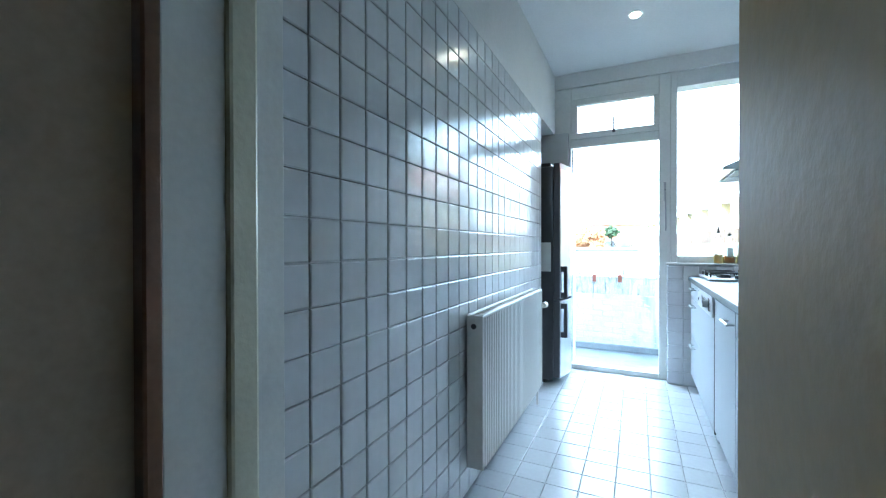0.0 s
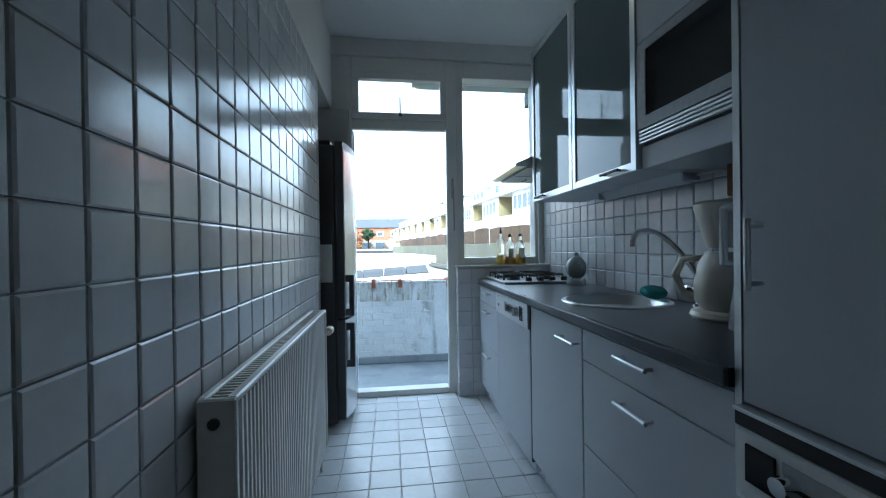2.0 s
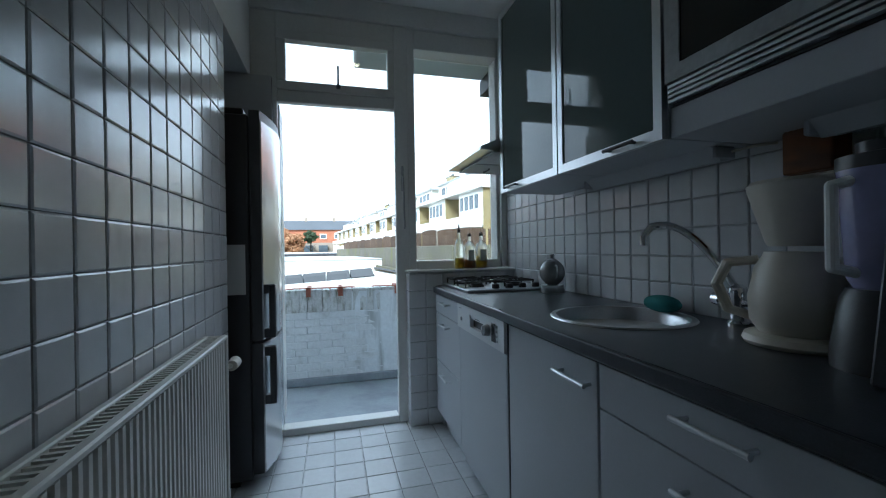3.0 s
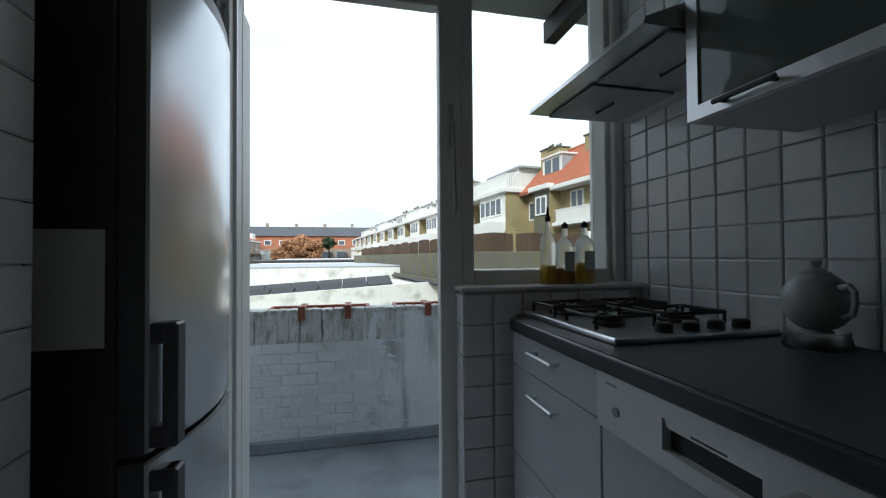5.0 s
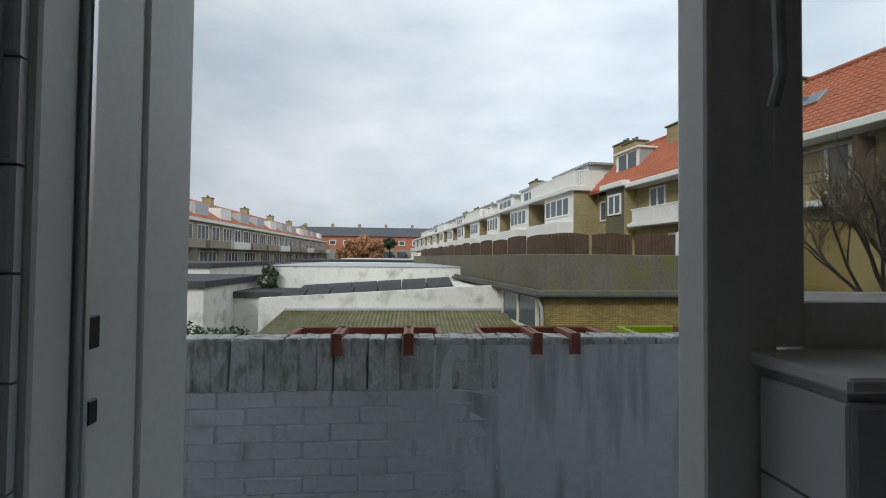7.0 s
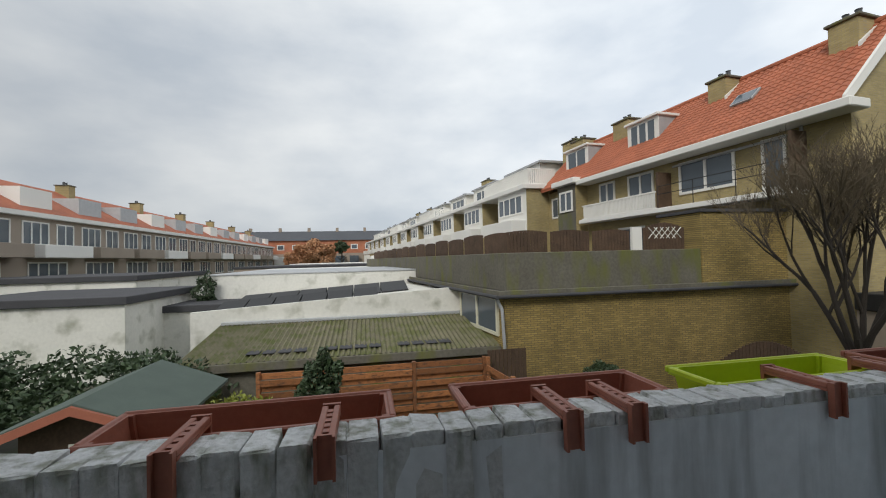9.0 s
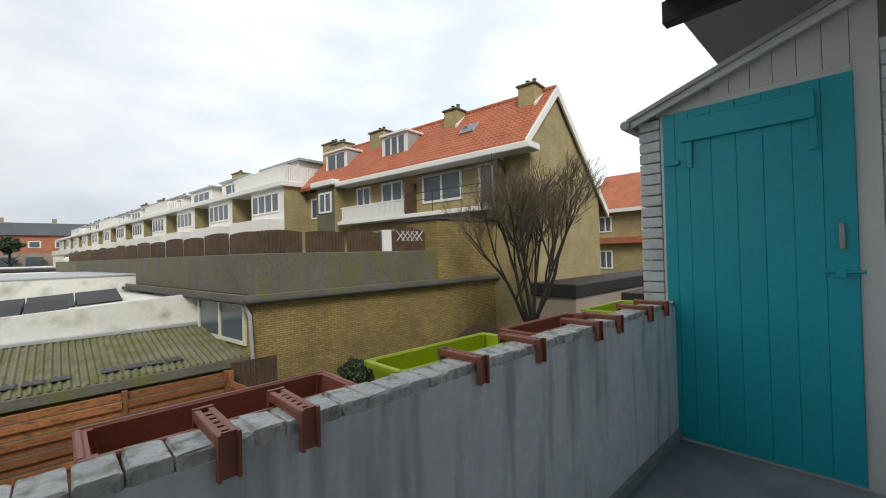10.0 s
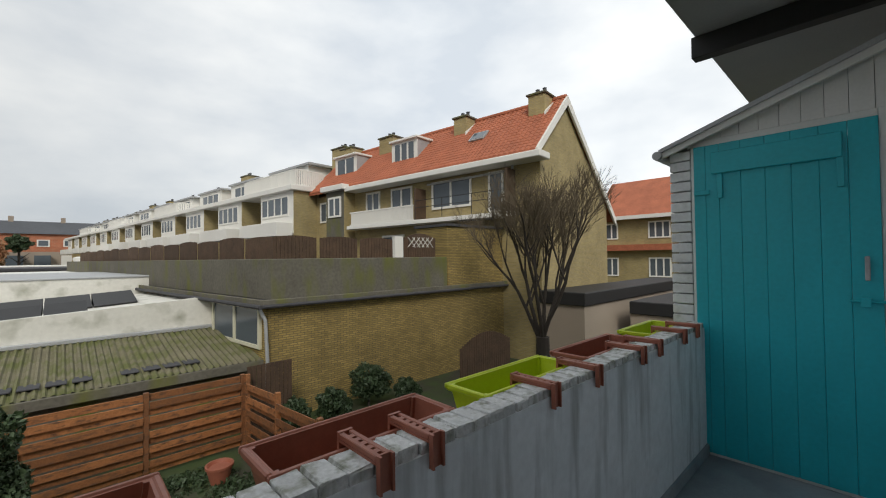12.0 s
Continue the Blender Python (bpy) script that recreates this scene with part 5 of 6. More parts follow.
# white painted terrace beyond, house by house
def white_house(y0, w, tall, seed):
    g = random.Random(seed)
    h = thing("terrace_house", "white painted terrace house with a brown brick flank and roof terrace", "house", (20, y0, ZG), group="white terrace houses")
    zt = 5.85
    part("wall", B(XH, 24, y0, y0 + w, ZG, zt), M["white_far"] if seed % 2 else M["house_brick"], h)
    fr = part("front_bay", B(13.3, XH - 0.002, y0 + 0.3, y0 + w * 0.62, 2.9, zt - 0.15), M["white_far"], h)
    part("bay_flank", B(13.32, XH, y0 + 0.22, y0 + 0.298, ZG, zt - 0.15), M["gable_brick"], h, "brown brick flank")
    part("cornice", B(13.0, XH + 0.2, y0, y0 + w, zt - 0.15, zt + 0.2, bevel=0.03), M["white_far"], h)
    house_window(h, 13.3, y0 + 0.8, y0 + w * 0.6, 4.1, 5.45, 3)
    house_window(h, XH, y0 + w * 0.68, y0 + w * 0.9, 3.5, 5.4, 1)
    part("balcony", B(12.2, 13.3, y0 + 0.4, y0 + w * 0.75, 2.7, 3.6, bevel=0.02), M["white_far"], h)
    if tall:
        rt = bmesh.new()
        box(rt, 13.4, 13.48, y0 + 0.2, y0 + w - 0.4, zt + 1.2, zt + 1.28)
        box(rt, 13.4, 15.5, y0 + 0.2, y0 + 0.28, zt + 1.2, zt + 1.28)
        for q in range(int(w / 0.16)):
            box(rt, 13.41, 13.47, y0 + 0.2 + q * 0.16, y0 + 0.31 + q * 0.16, zt + 0.2, zt + 1.2)
        for q in range(13):
            box(rt, 13.5 + q * 0.16, 13.61 + q * 0.16, y0 + 0.21, y0 + 0.27, zt + 0.2, zt + 1.2)
        tagged(part("roof_terrace", rt, M["white_far"], h, "white slatted roof terrace railing"), kind="stuff")
    d = part("roof_storey", B(15.4, 21, y0 + w * 0.25, y0 + w - 0.3, zt + 0.2, zt + 2.1), M["white_far"], h)
    part("roof_edge", B(15.2, 21.2, y0 + w * 0.2, y0 + w - 0.2, zt + 2.1, zt + 2.25), M["zinc"], h)
    house_window(h, 15.4, y0 + w * 0.32, y0 + w * 0.85, zt + 0.7, zt + 1.9, 2)
    chimney(h, 17.5, y0 + 0.6, zt, zt + 2.75 + g.uniform(0, 0.7), 1.0, 1.5)
    turned(h, XH, 10.3)


for i in range(12):
    white_house(26.03 + i * 7.6, 7.6, i % 3 == 0, i)

# brick extension with terrace parapet
ext = thing("brick_extension", "yellow-brown brick ground floor extension with a terrace on its flat roof", "building", (10, 12, ZG))
part("wall", B(4.66, 15.0, 11.6, 11.8, ZG, -0.02), M["ext_brick"], ext)
turned(part("wall", B(4.66, 4.86, 11.8, 52, ZG, -0.02), M["ext_brick_lit_side"], ext), 4.66, 11.8)
part("flat_roof", B(4.5, 15.0, 11.45, 52, -0.02, 0.1, bevel=0.02), M["bitumen"], ext)
part("fascia", B(4.42, 15.0, 11.38, 11.449, -0.06, 0.16, bevel=0.02), M["concrete"], ext)
turned(part("fascia", B(4.42, 4.499, 11.449, 52, -0.06, 0.16, bevel=0.02), M["concrete"], ext), 4.46, 11.449)
turned(part("flat_roof", B(4.5, 9.5, 11.9, 52, -0.018, 0.096), M["bitumen"], ext), 4.5, 11.9)
gt = bmesh.new()
sg = bmesh.new()
cyl(sg, (4.36, 11.3, -0.02), (4.36, 40, -0.02), 0.06, sides=8)
turned(part("gutter", sg, M["bitumen"], ext, smooth=True), 4.36, 11.3)
cyl(gt, (4.4, 11.36, -0.02), (15, 11.36, -0.02), 0.05, sides=8)
part("gutter", gt, M["bitumen"], ext, smooth=True)
dp = bmesh.new()
tube(dp, [(4.4, 11.55, -0.06), (4.55, 11.5, -0.4), (4.6, 11.5, -1.5), (4.6, 11.5, ZG)], 0.05, 8)
part("downpipe", dp, M["zinc"], ext, smooth=True)
par = part("terrace_parapet", B(4.75, 11.46, 11.65, 11.85, 0.1, 1.25, bevel=0.02), M["concrete"], ext, "mossy concrete parapet")
turned(part("terrace_parapet", B(4.75, 4.95, 11.85, 46, 0.1, 1.25, bevel=0.02), M["concrete"], ext, "mossy concrete parapet"), 4.75, 11.85)
part("stair_block", B(11.47, 15.0, 11.62, 13.5, 0.1, 2.45, bevel=0.02), M["ext_brick"], ext, "brown brick block")
part("block_cap", B(11.4, 15.05, 11.55, 13.6, 2.45, 2.55), M["bitumen"], ext)
ew = thing("window", "", "", (4.66, 12.5, -1.0))
ew.parent = ext
ew.matrix_parent_inverse = ext.matrix_basis.inverted()
bm = bmesh.new()
box(bm, 4.58, 4.65, 12.0, 15.3, -0.16, -0.06)
box(bm, 4.58, 4.65, 12.0, 15.3, -1.25, -1.15)
for y in (12.0, 13.6, 15.2):
    box(bm, 4.58, 4.65, y, y + 0.12, -1.15, -0.16)
part("frame", bm, M["cream"], ew)
part("pane", B(4.62, 4.655, 12.12, 15.2, -1.15, -0.16), M["pane"], ew)
turned(ew, 4.66, 11.8)


def arched_panel(parent, x0, y0, x1, y1, z0, z1, mat, rise=0.15, step=0.11):
    """One fence panel of upright boards with a gently arched top."""
    bm = bmesh.new()
    a, b = Vector((x0, y0, 0)), Vector((x1, y1, 0))
    L = (b - a).length
    d = (b - a) / L
    nrm = Vector((-d.y, d.x, 0)) * 0.012
    n = int(L / step)
    for i in range(n):
        s0, s1 = i * step, i * step + step - 0.012
        top = z1 + rise * math.sin(math.pi * (i + 0.5) / n)
        v = []
        for s in (s0, s1):
            for o in (-1, 1):
                for z in (z0, top):
                    p = a + d * s + nrm * o
                    v.append(bm.verts.new((p.x, p.y, z)))
        for q in ((0, 1, 3, 2), (4, 6, 7, 5), (0, 4, 5, 1), (2, 3, 7, 6), (1, 5, 7, 3), (0, 2, 6, 4)):
            bm.faces.new([v[k] for k in q])
    return tagged(part("panel", bm, mat, parent), kind="stuff")


tf = thing("terrace_fence", "dark weathered board fence on the terrace parapet", "fence", (6, 11.95, 1.25))
for i in range(3):
    arched_panel(tf, 4.9 + i * 1.42, 11.92, 6.31 + i * 1.42, 11.92, 1.1, 1.87, M["old_wood"], 0.06)
for i in range(15):
    pan = arched_panel(tf, 5.0, 12.0 + i * 2.0, 5.0, 13.95 + i * 2.0, 1.1, 1.86 + 0.05 * (i % 2), M["old_wood"], 0.05)
    turned(pan, 5.0, 12.0)
part("post", B(9.15, 9.5, 11.9, 12.0, 1.2, 2.0), M["white_far"], tf, "white painted post")
lat = thing("lattice_panel", "dark arched garden panel with a diamond trellis", "trellis", (10.3, 11.9, 1.2))
arched_panel(lat, 9.55, 11.92, 11.15, 11.92, 1.0, 1.95, M["old_wood"], 0.18)
bm = bmesh.new()
for i in range(5):
    for s in (-1, 1):
        c = 9.9 + i * 0.22
        cyl(bm, (c - s * 0.17, 11.89, 1.62), (c + s * 0.17, 11.89, 1.98), 0.013, sides=5)
part("trellis", bm, M["white_far"], lat)


# corrugated roof shed
cr = thing("corrugated_shed", "low shed with a mossy corrugated sheet roof", "shed", (0, 13, ZG))
part("wall", B(-4.1, 4.6, 12.0, 15.3, ZG, -1.65), M["concrete"], cr)
bm = bmesh.new()
n = 240
top, bot = [], []
for i in range(n + 1):
    x = -4.2 + 8.8 * i / n
    dz = 0.035 * math.sin(2 * math.pi * x / 0.146)
    top.append([bm.verts.new((x, 11.85, -1.5 + dz)), bm.verts.new((x, 15.48, -0.98 + dz))])
for p, q in zip(top, top[1:]):
    bm.faces.new((p[0], q[0], q[1], p[1]))
part("roof_sheet", bm, M["corrugated"], cr, smooth=True)
part("fascia", B(-4.3, 4.6, 11.78, 11.86, -1.72, -1.5, bevel=0.01), M["concrete"], cr, "pale weathered fascia board")
part("ridge_flashing", B(-4.2, 4.55, 15.36, 15.5, -1.0, -0.88, bevel=0.02), M["zinc"], cr)
for i in range(14):
    x = -2.6 + i * 0.42
    if i % 5 != 4:
        part("roof_light", B(x, x + 0.34, 12.3, 12.75, -1.40, -1.37, bevel=0.008), M["bitumen"], cr, "dark roof light")


# white monopitch building with dark panels
wb = thing("white_outbuilding", "white rendered outbuilding with a sloping roof of dark panels", "building", (0, 19, ZG))
bm = bmesh.new()
prism(bm, [(-5.2, ZG), (4.64, ZG), (4.64, 0.05), (-5.2, -0.52)], "y", 15.5, 15.72)
part("wall", bm, M["white_wall"], wb)
bm = bmesh.new()
prism(bm, [(-5.1, ZG), (4.6, ZG), (4.6, -0.12), (-5.1, -0.72)], "y", 15.72, 22.6)
part("roof", bm, M["white_wall"], wb)
for j, (y0, y1, xr) in enumerate(((16.0, 17.3, 1.2), (18.2, 20.2, 2.6))):
    for i in range(6):
        x0 = -4.7 + i * (xr + 4.7) / 6
        x1 = x0 + (xr + 4.7) / 6 - 0.05
        zz = lambda x: -0.72 + (x + 5.1) / 9.7 * 0.6
        bm = bmesh.new()
        vs = [bm.verts.new(p) for p in ((x0, y0, zz(x0) + 0.06), (x1, y0, zz(x1) + 0.06), (x1, y1, zz(x1) + 0.36), (x0, y1, zz(x0) + 0.36), (x0, y0, zz(x0) + 0.02), (x1, y0, zz(x1) + 0.02), (x1, y1, zz(x1) + 0.02), (x0, y1, zz(x0) + 0.02))]
        for q in ((0, 1, 2, 3), (0, 4, 5, 1), (1, 5, 6, 2), (2, 6, 7, 3), (3, 7, 4, 0)):
            bm.faces.new([vs[k] for k in q])
        part("roof_panel", bm, M["tar"], wb)
wb2 = thing("flat_roof_building", "long white flat-roofed building", "building", (-2, 25, ZG))
part("wall", B(-7.3, 4.6, 23.0, 34, ZG, 0.5), M["white_wall"], wb2)
part("roof", B(-7.35, 4.65, 22.95, 34, 0.5, 0.58, bevel=0.02), M["zinc"], wb2)
for k, (x0, x1, y0, y1, zt) in enumerate(((-9, 4.4, 37, 47, 0.45), (-14, 3.8, 50, 64, 0.7), (-11, 4, 68, 80, 0.8))):
    fb = thing("flat_roof_building", "low flat-roofed outbuilding with a pale edge", "building", (0, y0, ZG), group="far outbuildings")
    part("wall", B(x0, x1, y0, y1, ZG, zt - 0.25), M["haze_brick"], fb)
    part("roof", B(x0 - 0.1, x1 + 0.1, y0 - 0.1, y1, zt - 0.25, zt, bevel=0.03), M["white_far"] if k != 1 else M["bitumen"], fb)
    vt = bmesh.new()
    lathe(vt, [(0.3, 0), (0.3, 0.5), (0.42, 0.55), (0.42, 0.9), (0.2, 1.0)], (x1 - 2.0, y0 + 2, zt), 12)
    part("roof_vent", vt, M["white_far"], fb, smooth=True)

# left side: white outbuildings, hedge, green roofed shed
for k, (x0, x1, y0, y1, zt) in enumerate(((-15, -8.2, 17.5, 24, 0.0), (-8.6, -5.4, 20.5, 25, -0.7), (-22, -12, 26, 36, 0.6))):
    lb = thing("white_outbuilding", "white outbuilding with a flat dark roof edge", "building", ((x0 + x1) / 2, y0, ZG), group="white outbuildings")
    part("wall", B(x0, x1, y0, y1, ZG, zt - 0.3), M["white_wall"], lb)
    part("roof", B(x0 - 0.15, x1 + 0.15, y0 - 0.15, y1 + 0.1, zt - 0.3, zt, bevel=0.02), M["bitumen"], lb)
    part("window", B(x0 + 2, x0 + 2.5, y0 - 0.02, y0 - 0.003, zt - 1.3, zt - 1.1), M["pane"], lb)
gs = thing("garden_shed", "brown wooden garden shed with a dark green felt roof", "shed", (-3.45, 8.3, ZG))
part("wall", B(-4.35, -2.55, 7.35, 9.3, ZG, -1.3), M["old_wood"], gs)
bm = bmesh.new()
prism(bm, [(-4.35, -1.3), (-2.55, -1.3), (-3.45, -0.98)], "y", 7.35, 7.4)
part("gable", bm, M["old_wood"], gs)
bm = bmesh.new()
prism(bm, [(-4.75, -1.36), (-3.45, -0.86), (-2.2, -1.34), (-2.2, -1.29), (-3.45, -0.8), (-4.75, -1.31)], "y", 7.0, 9.6)
part("roof", bm, M["green_felt"], gs)
bm = bmesh.new()
prism(bm, [(-4.75, -1.45), (-3.45, -0.96), (-2.2, -1.43), (-2.2, -1.3), (-3.45, -0.83), (-4.75, -1.32)], "y", 6.95, 6.998)
part("bargeboard", bm, M["terracotta"], gs, "red-brown bargeboard")
part("door", B(-3.7, -2.95, 7.33, 7.349, ZG, -1.5), M["white_wall"], gs)
foliage("hedge", "dense dark green ivy hedge", "hedge", [(-9.0, 10.8, -1.7, 2.8, 1.9, 1.2), (-5.6, 11.4, -1.8, 2.3, 1.7, 1.0), (-12.5, 10.4, -1.4, 2.8, 2.0, 1.4), (-4.2, 11.8, -2.0, 1.4, 1.2, 0.9)], 22000, 0.075, M["leaf"], 3)
foliage("tree", "dark bushy evergreen tree", "tree", [(-9.4, 8.6, -0.4, 1.5, 1.4, 1.3), (-10.6, 9.6, 0.2, 1.5, 1.4, 1.2), (-8.3, 8.9, -1.2, 1.1, 1.1, 0.9)], 15000, 0.07, M["leaf"], 5, trunk=(-9.5, 8.9, 0.2, 0.12))
foliage("conifer_bush", "round dwarf conifer behind the parapet", "bush", [(-0.1, 7.5, -1.1, 0.4, 0.4, 0.75), (-0.1, 7.5, -2.0, 0.46, 0.46, 1.1)], 14000, 0.04, M["leaf"], 7, trunk=(-0.1, 7.5, -1.6, 0.06))
foliage("shrub", "leafy yellow-green garden shrub beside the fence", "bush", [(-1.6, 8.2, -1.7, 0.7, 0.5, 0.5), (-1.1, 8.0, -2.2, 0.6, 0.5, 0.8)], 3500, 0.05, M["leaf_yellow"], 8, trunk=(-1.5, 8.2, -1.9, 0.05))
for i, (x, y, z, r) in enumerate(((4.9, 10.7, -2.6, 0.5), (6.0, 10.6, -2.6, 0.55), (7.3, 10.8, -2.3, 0.75), (8.4, 10.4, -2.7, 0.5), (2.6, 6.5, -2.95, 0.35))):
    foliage("shrub", "dark green garden shrub along the brick wall", "bush", [(x, y, z - 0.12, r * 0.85, r * 0.7, r * 0.75), (x + r * 0.5, y - 0.1, z - 0.25, r * 0.5, r * 0.5, r * 0.55)], 4500, 0.05, M["leaf"], 20 + i, trunk=(x, y, z, 0.04))
foliage("ivy", "ivy hanging over the end of the white wall", "ivy", [(-7.3, 22.7, -0.3, 0.6, 0.5, 1.1), (-7.2, 22.8, -1.6, 0.6, 0.5, 1.6)], 2500, 0.08, M["leaf"], 31)
foliage("autumn_tree", "rusty brown autumn tree among far roofs", "tree", [(-11, 100, 2.6, 5.5, 4, 3.6), (-15, 101, 1.6, 3.5, 3, 2.6)], 9000, 0.3, M["leaf_brown"], 33, trunk=(-9, 100, 3, 0.35))
foliage("far_tree", "rounded dark green tree behind far roofs", "tree", [(-5.5, 114, 4.9, 2.0, 2.0, 1.7)], 1800, 0.3, M["leaf"], 34, trunk=(-5.5, 114, 4.5, 0.3))
foliage("far_tree", "small dark conifer among far gardens", "tree", [(-34, 95, 1.0, 1.6, 1.6, 3.4)], 1500, 0.25, M["leaf"], 35, trunk=(-34, 95, 1, 0.2))

# orange board fence
def board_fence(name_at, horizontal, lo, hi, label):
    f = thing("garden_fence", label, "fence", name_at, group="orange garden fences")
    L = hi - lo
    n = max(1, round(L / 1.85))
    w = L / n
    me = None
    for i in range(n + 1):
        c = lo + i * w
        d = (c - 0.045, c + 0.045, name_at[1] - 0.06, name_at[1] + 0.04, ZG, -1.46) if horizontal else (name_at[0] - 0.05, name_at[0] + 0.05, c - 0.045, c + 0.045, ZG, -1.46)
        part("post", B(*d, bevel=0.005), M["fence_wood"], f)
    for i in range(n):
        for k in range(11):
            z = ZG + 0.08 + k * 0.148
            if me is None:
                bm = bmesh.new()
                box(bm, 0.05, w - 0.05, -0.011, 0.011, 0, 0.145, bevel=0.004)
                me = mesh_of("board", bm, M["fence_wood"])
            b = new("board", me)
            b.parent = f
            b.matrix_parent_inverse = f.matrix_basis.inverted()
            out = -0.075 if k % 2 else 0.02
            b.matrix_basis = pose(lo + i * w, name_at[1] + out, z, 5, 0, 0) if horizontal else pose(name_at[0] - out - 0.03, lo + i * w, z, 0, 5, 90)
    return f


board_fence((1.0, 10.6, ZG), True, -1.85, 3.7, "orange stained horizontal board fence in front of the shed")
board_fence((3.78, 8.0, ZG), False, 5.0, 10.5, "orange stained horizontal board fence along the garden side")
dk = thing("dark_fence", "dark board fence beside the brick wall", "fence", (4.2, 11.0, ZG))
arched_panel(dk, 3.85, 10.75, 5.0, 10.75, ZG, -1.35, M["old_wood"], 0.0)
ag = thing("arched_gate", "dark arched wooden garden gate", "gate", (9.8, 9.2, ZG))
arched_panel(ag, 9.6, 9.2, 12.2, 9.2, ZG, -1.65, M["old_wood"], 0.4)

# black flat roofs under the gable
for x0, x1, y0, y1, zt in ((14.6, 27.0, 7.6, 9.6, -0.15), (17.0, 30.0, 4.0, 7.0, -0.6)):
    fr = thing("flat_roof_shed", "low shed with a black bitumen roof edge", "shed", (x0, y0, ZG), group="black roofed sheds")
    part("wall", B(x0 + 0.1, x1, y0 + 0.1, y1, ZG, zt - 0.5), M["haze_brick"], fr)
    part("roof", B(x0, x1, y0, y1, zt - 0.5, zt, bevel=0.03), M["tar"], fr)

# house far to the right, seen past the shed
rh = thing("end_house", "brick house with an orange roof and white windows", "house", (40, 10, ZG))
part("wall", B(36, 44, -14, 17.5, ZG, 4.4), M["house_brick"], rh)
bm = bmesh.new()
prism(bm, [(35.5, 4.4), (40, 8.2), (44.5, 4.4)], "y", -14.2, 17.7)
part("roof", bm, M["rooftile"], rh)
part("eaves_board", B(35.3, 35.6, -14.2, 17.7, 4.25, 4.55), M["white_far"], rh)
part("band", B(35.4, 36, -14, 17.5, 1.6, 2.1), M["rooftile"], rh, "orange tiled canopy")
for i in range(6):
    house_window(rh, 36, 15.5 - i * 4.2, 17.2 - i * 4.2, 2.6, 4.0, 2)
    house_window(rh, 36, 15.5 - i * 4.2, 17.2 - i * 4.2, -0.6, 1.0, 2)

# far terrace closing the gardens
ft = thing("far_terrace", "long orange-red brick terrace with a grey slate roof", "house", (-25, 122, ZG))
part("wall", B(-75, 16, 122, 132, ZG, 7.4), M["far_brick"], ft)
bm = bmesh.new()
prism(bm, [(121.5, 7.2), (127, 10.2), (132.5, 7.2)], "x", -75, 16)
part("roof", bm, M["slate"], ft)
part("ground_floor", B(-75, 16, 121.6, 121.99, ZG, 3.4), M["haze_brick"], ft)
wm, dm = None, None
for i in range(22):
    x = -73 + i * 4.1
    w = thing("window", "", "", (x, 122, 4.6))
    w.parent = ft
    w.matrix_parent_inverse = ft.matrix_basis.inverted()
    part("frame", B(x, x + 2.0, 121.9, 121.99, 4.5, 6.0), M["white_far"], w)
    part("pane", B(x + 0.25, x + 1.75, 121.86, 121.899, 4.7, 5.8), M["pane"], w)
    part("veranda", B(x - 0.3, x + 2.2, 119.8, 121.6, 0.2, 2.6), M["white_far"] if i % 3 == 0 else M["pane"], ft)
    if i % 2 == 0:
        part("chimney", B(x - 0.4, x + 0.4, 126.6, 127.4, 9.8, 11.2), M["haze_brick"], ft)

# terrace on the far left
lt = thing("left_terrace", "long grey-brown brick terrace with balconies and dormers", "house", (-30, 60, ZG))
part("wall", B(-34, -24, 14, 118, ZG, 5.3), M["haze_brick"], lt)
part("eaves_board", B(-24.01, -23.5, 14, 118, 5.0, 5.35), M["white_far"], lt)
bm = bmesh.new()
prism(bm, [(-23.8, 5.3), (-29, 8.6), (-34.2, 5.3)], "y", 14, 118)
part("roof", bm, M["rooftile"], lt)
for i in range(16):
    y = 16 + i * 6.4
    house_window(lt, -24, y, y + 2.6, 2.9, 4.7, 2, side=1)
    house_window(lt, -24, y + 3.4, y + 5.4, 2.6, 4.7, 1, side=1)
    house_window(lt, -24, y + 0.5, y + 4.6, -0.4, 1.6, 3, side=1)
    part("balcony", B(-24, -22.6, y + 0.2, y + 5.6, 1.9, 2.9, bevel=0.03), M["white_far"] if i % 3 == 0 else M["haze_brick"], lt)
    part("dormer", B(-27.6, -24.8, y + 1, y + 4.2, 5.8, 7.4), M["zinc"] if i % 3 else M["white_far"], lt)
    if i % 2 == 0:
        chimney(lt, -28.5, y + 5.2, 7.8, 9.2, 1.2, 0.9)


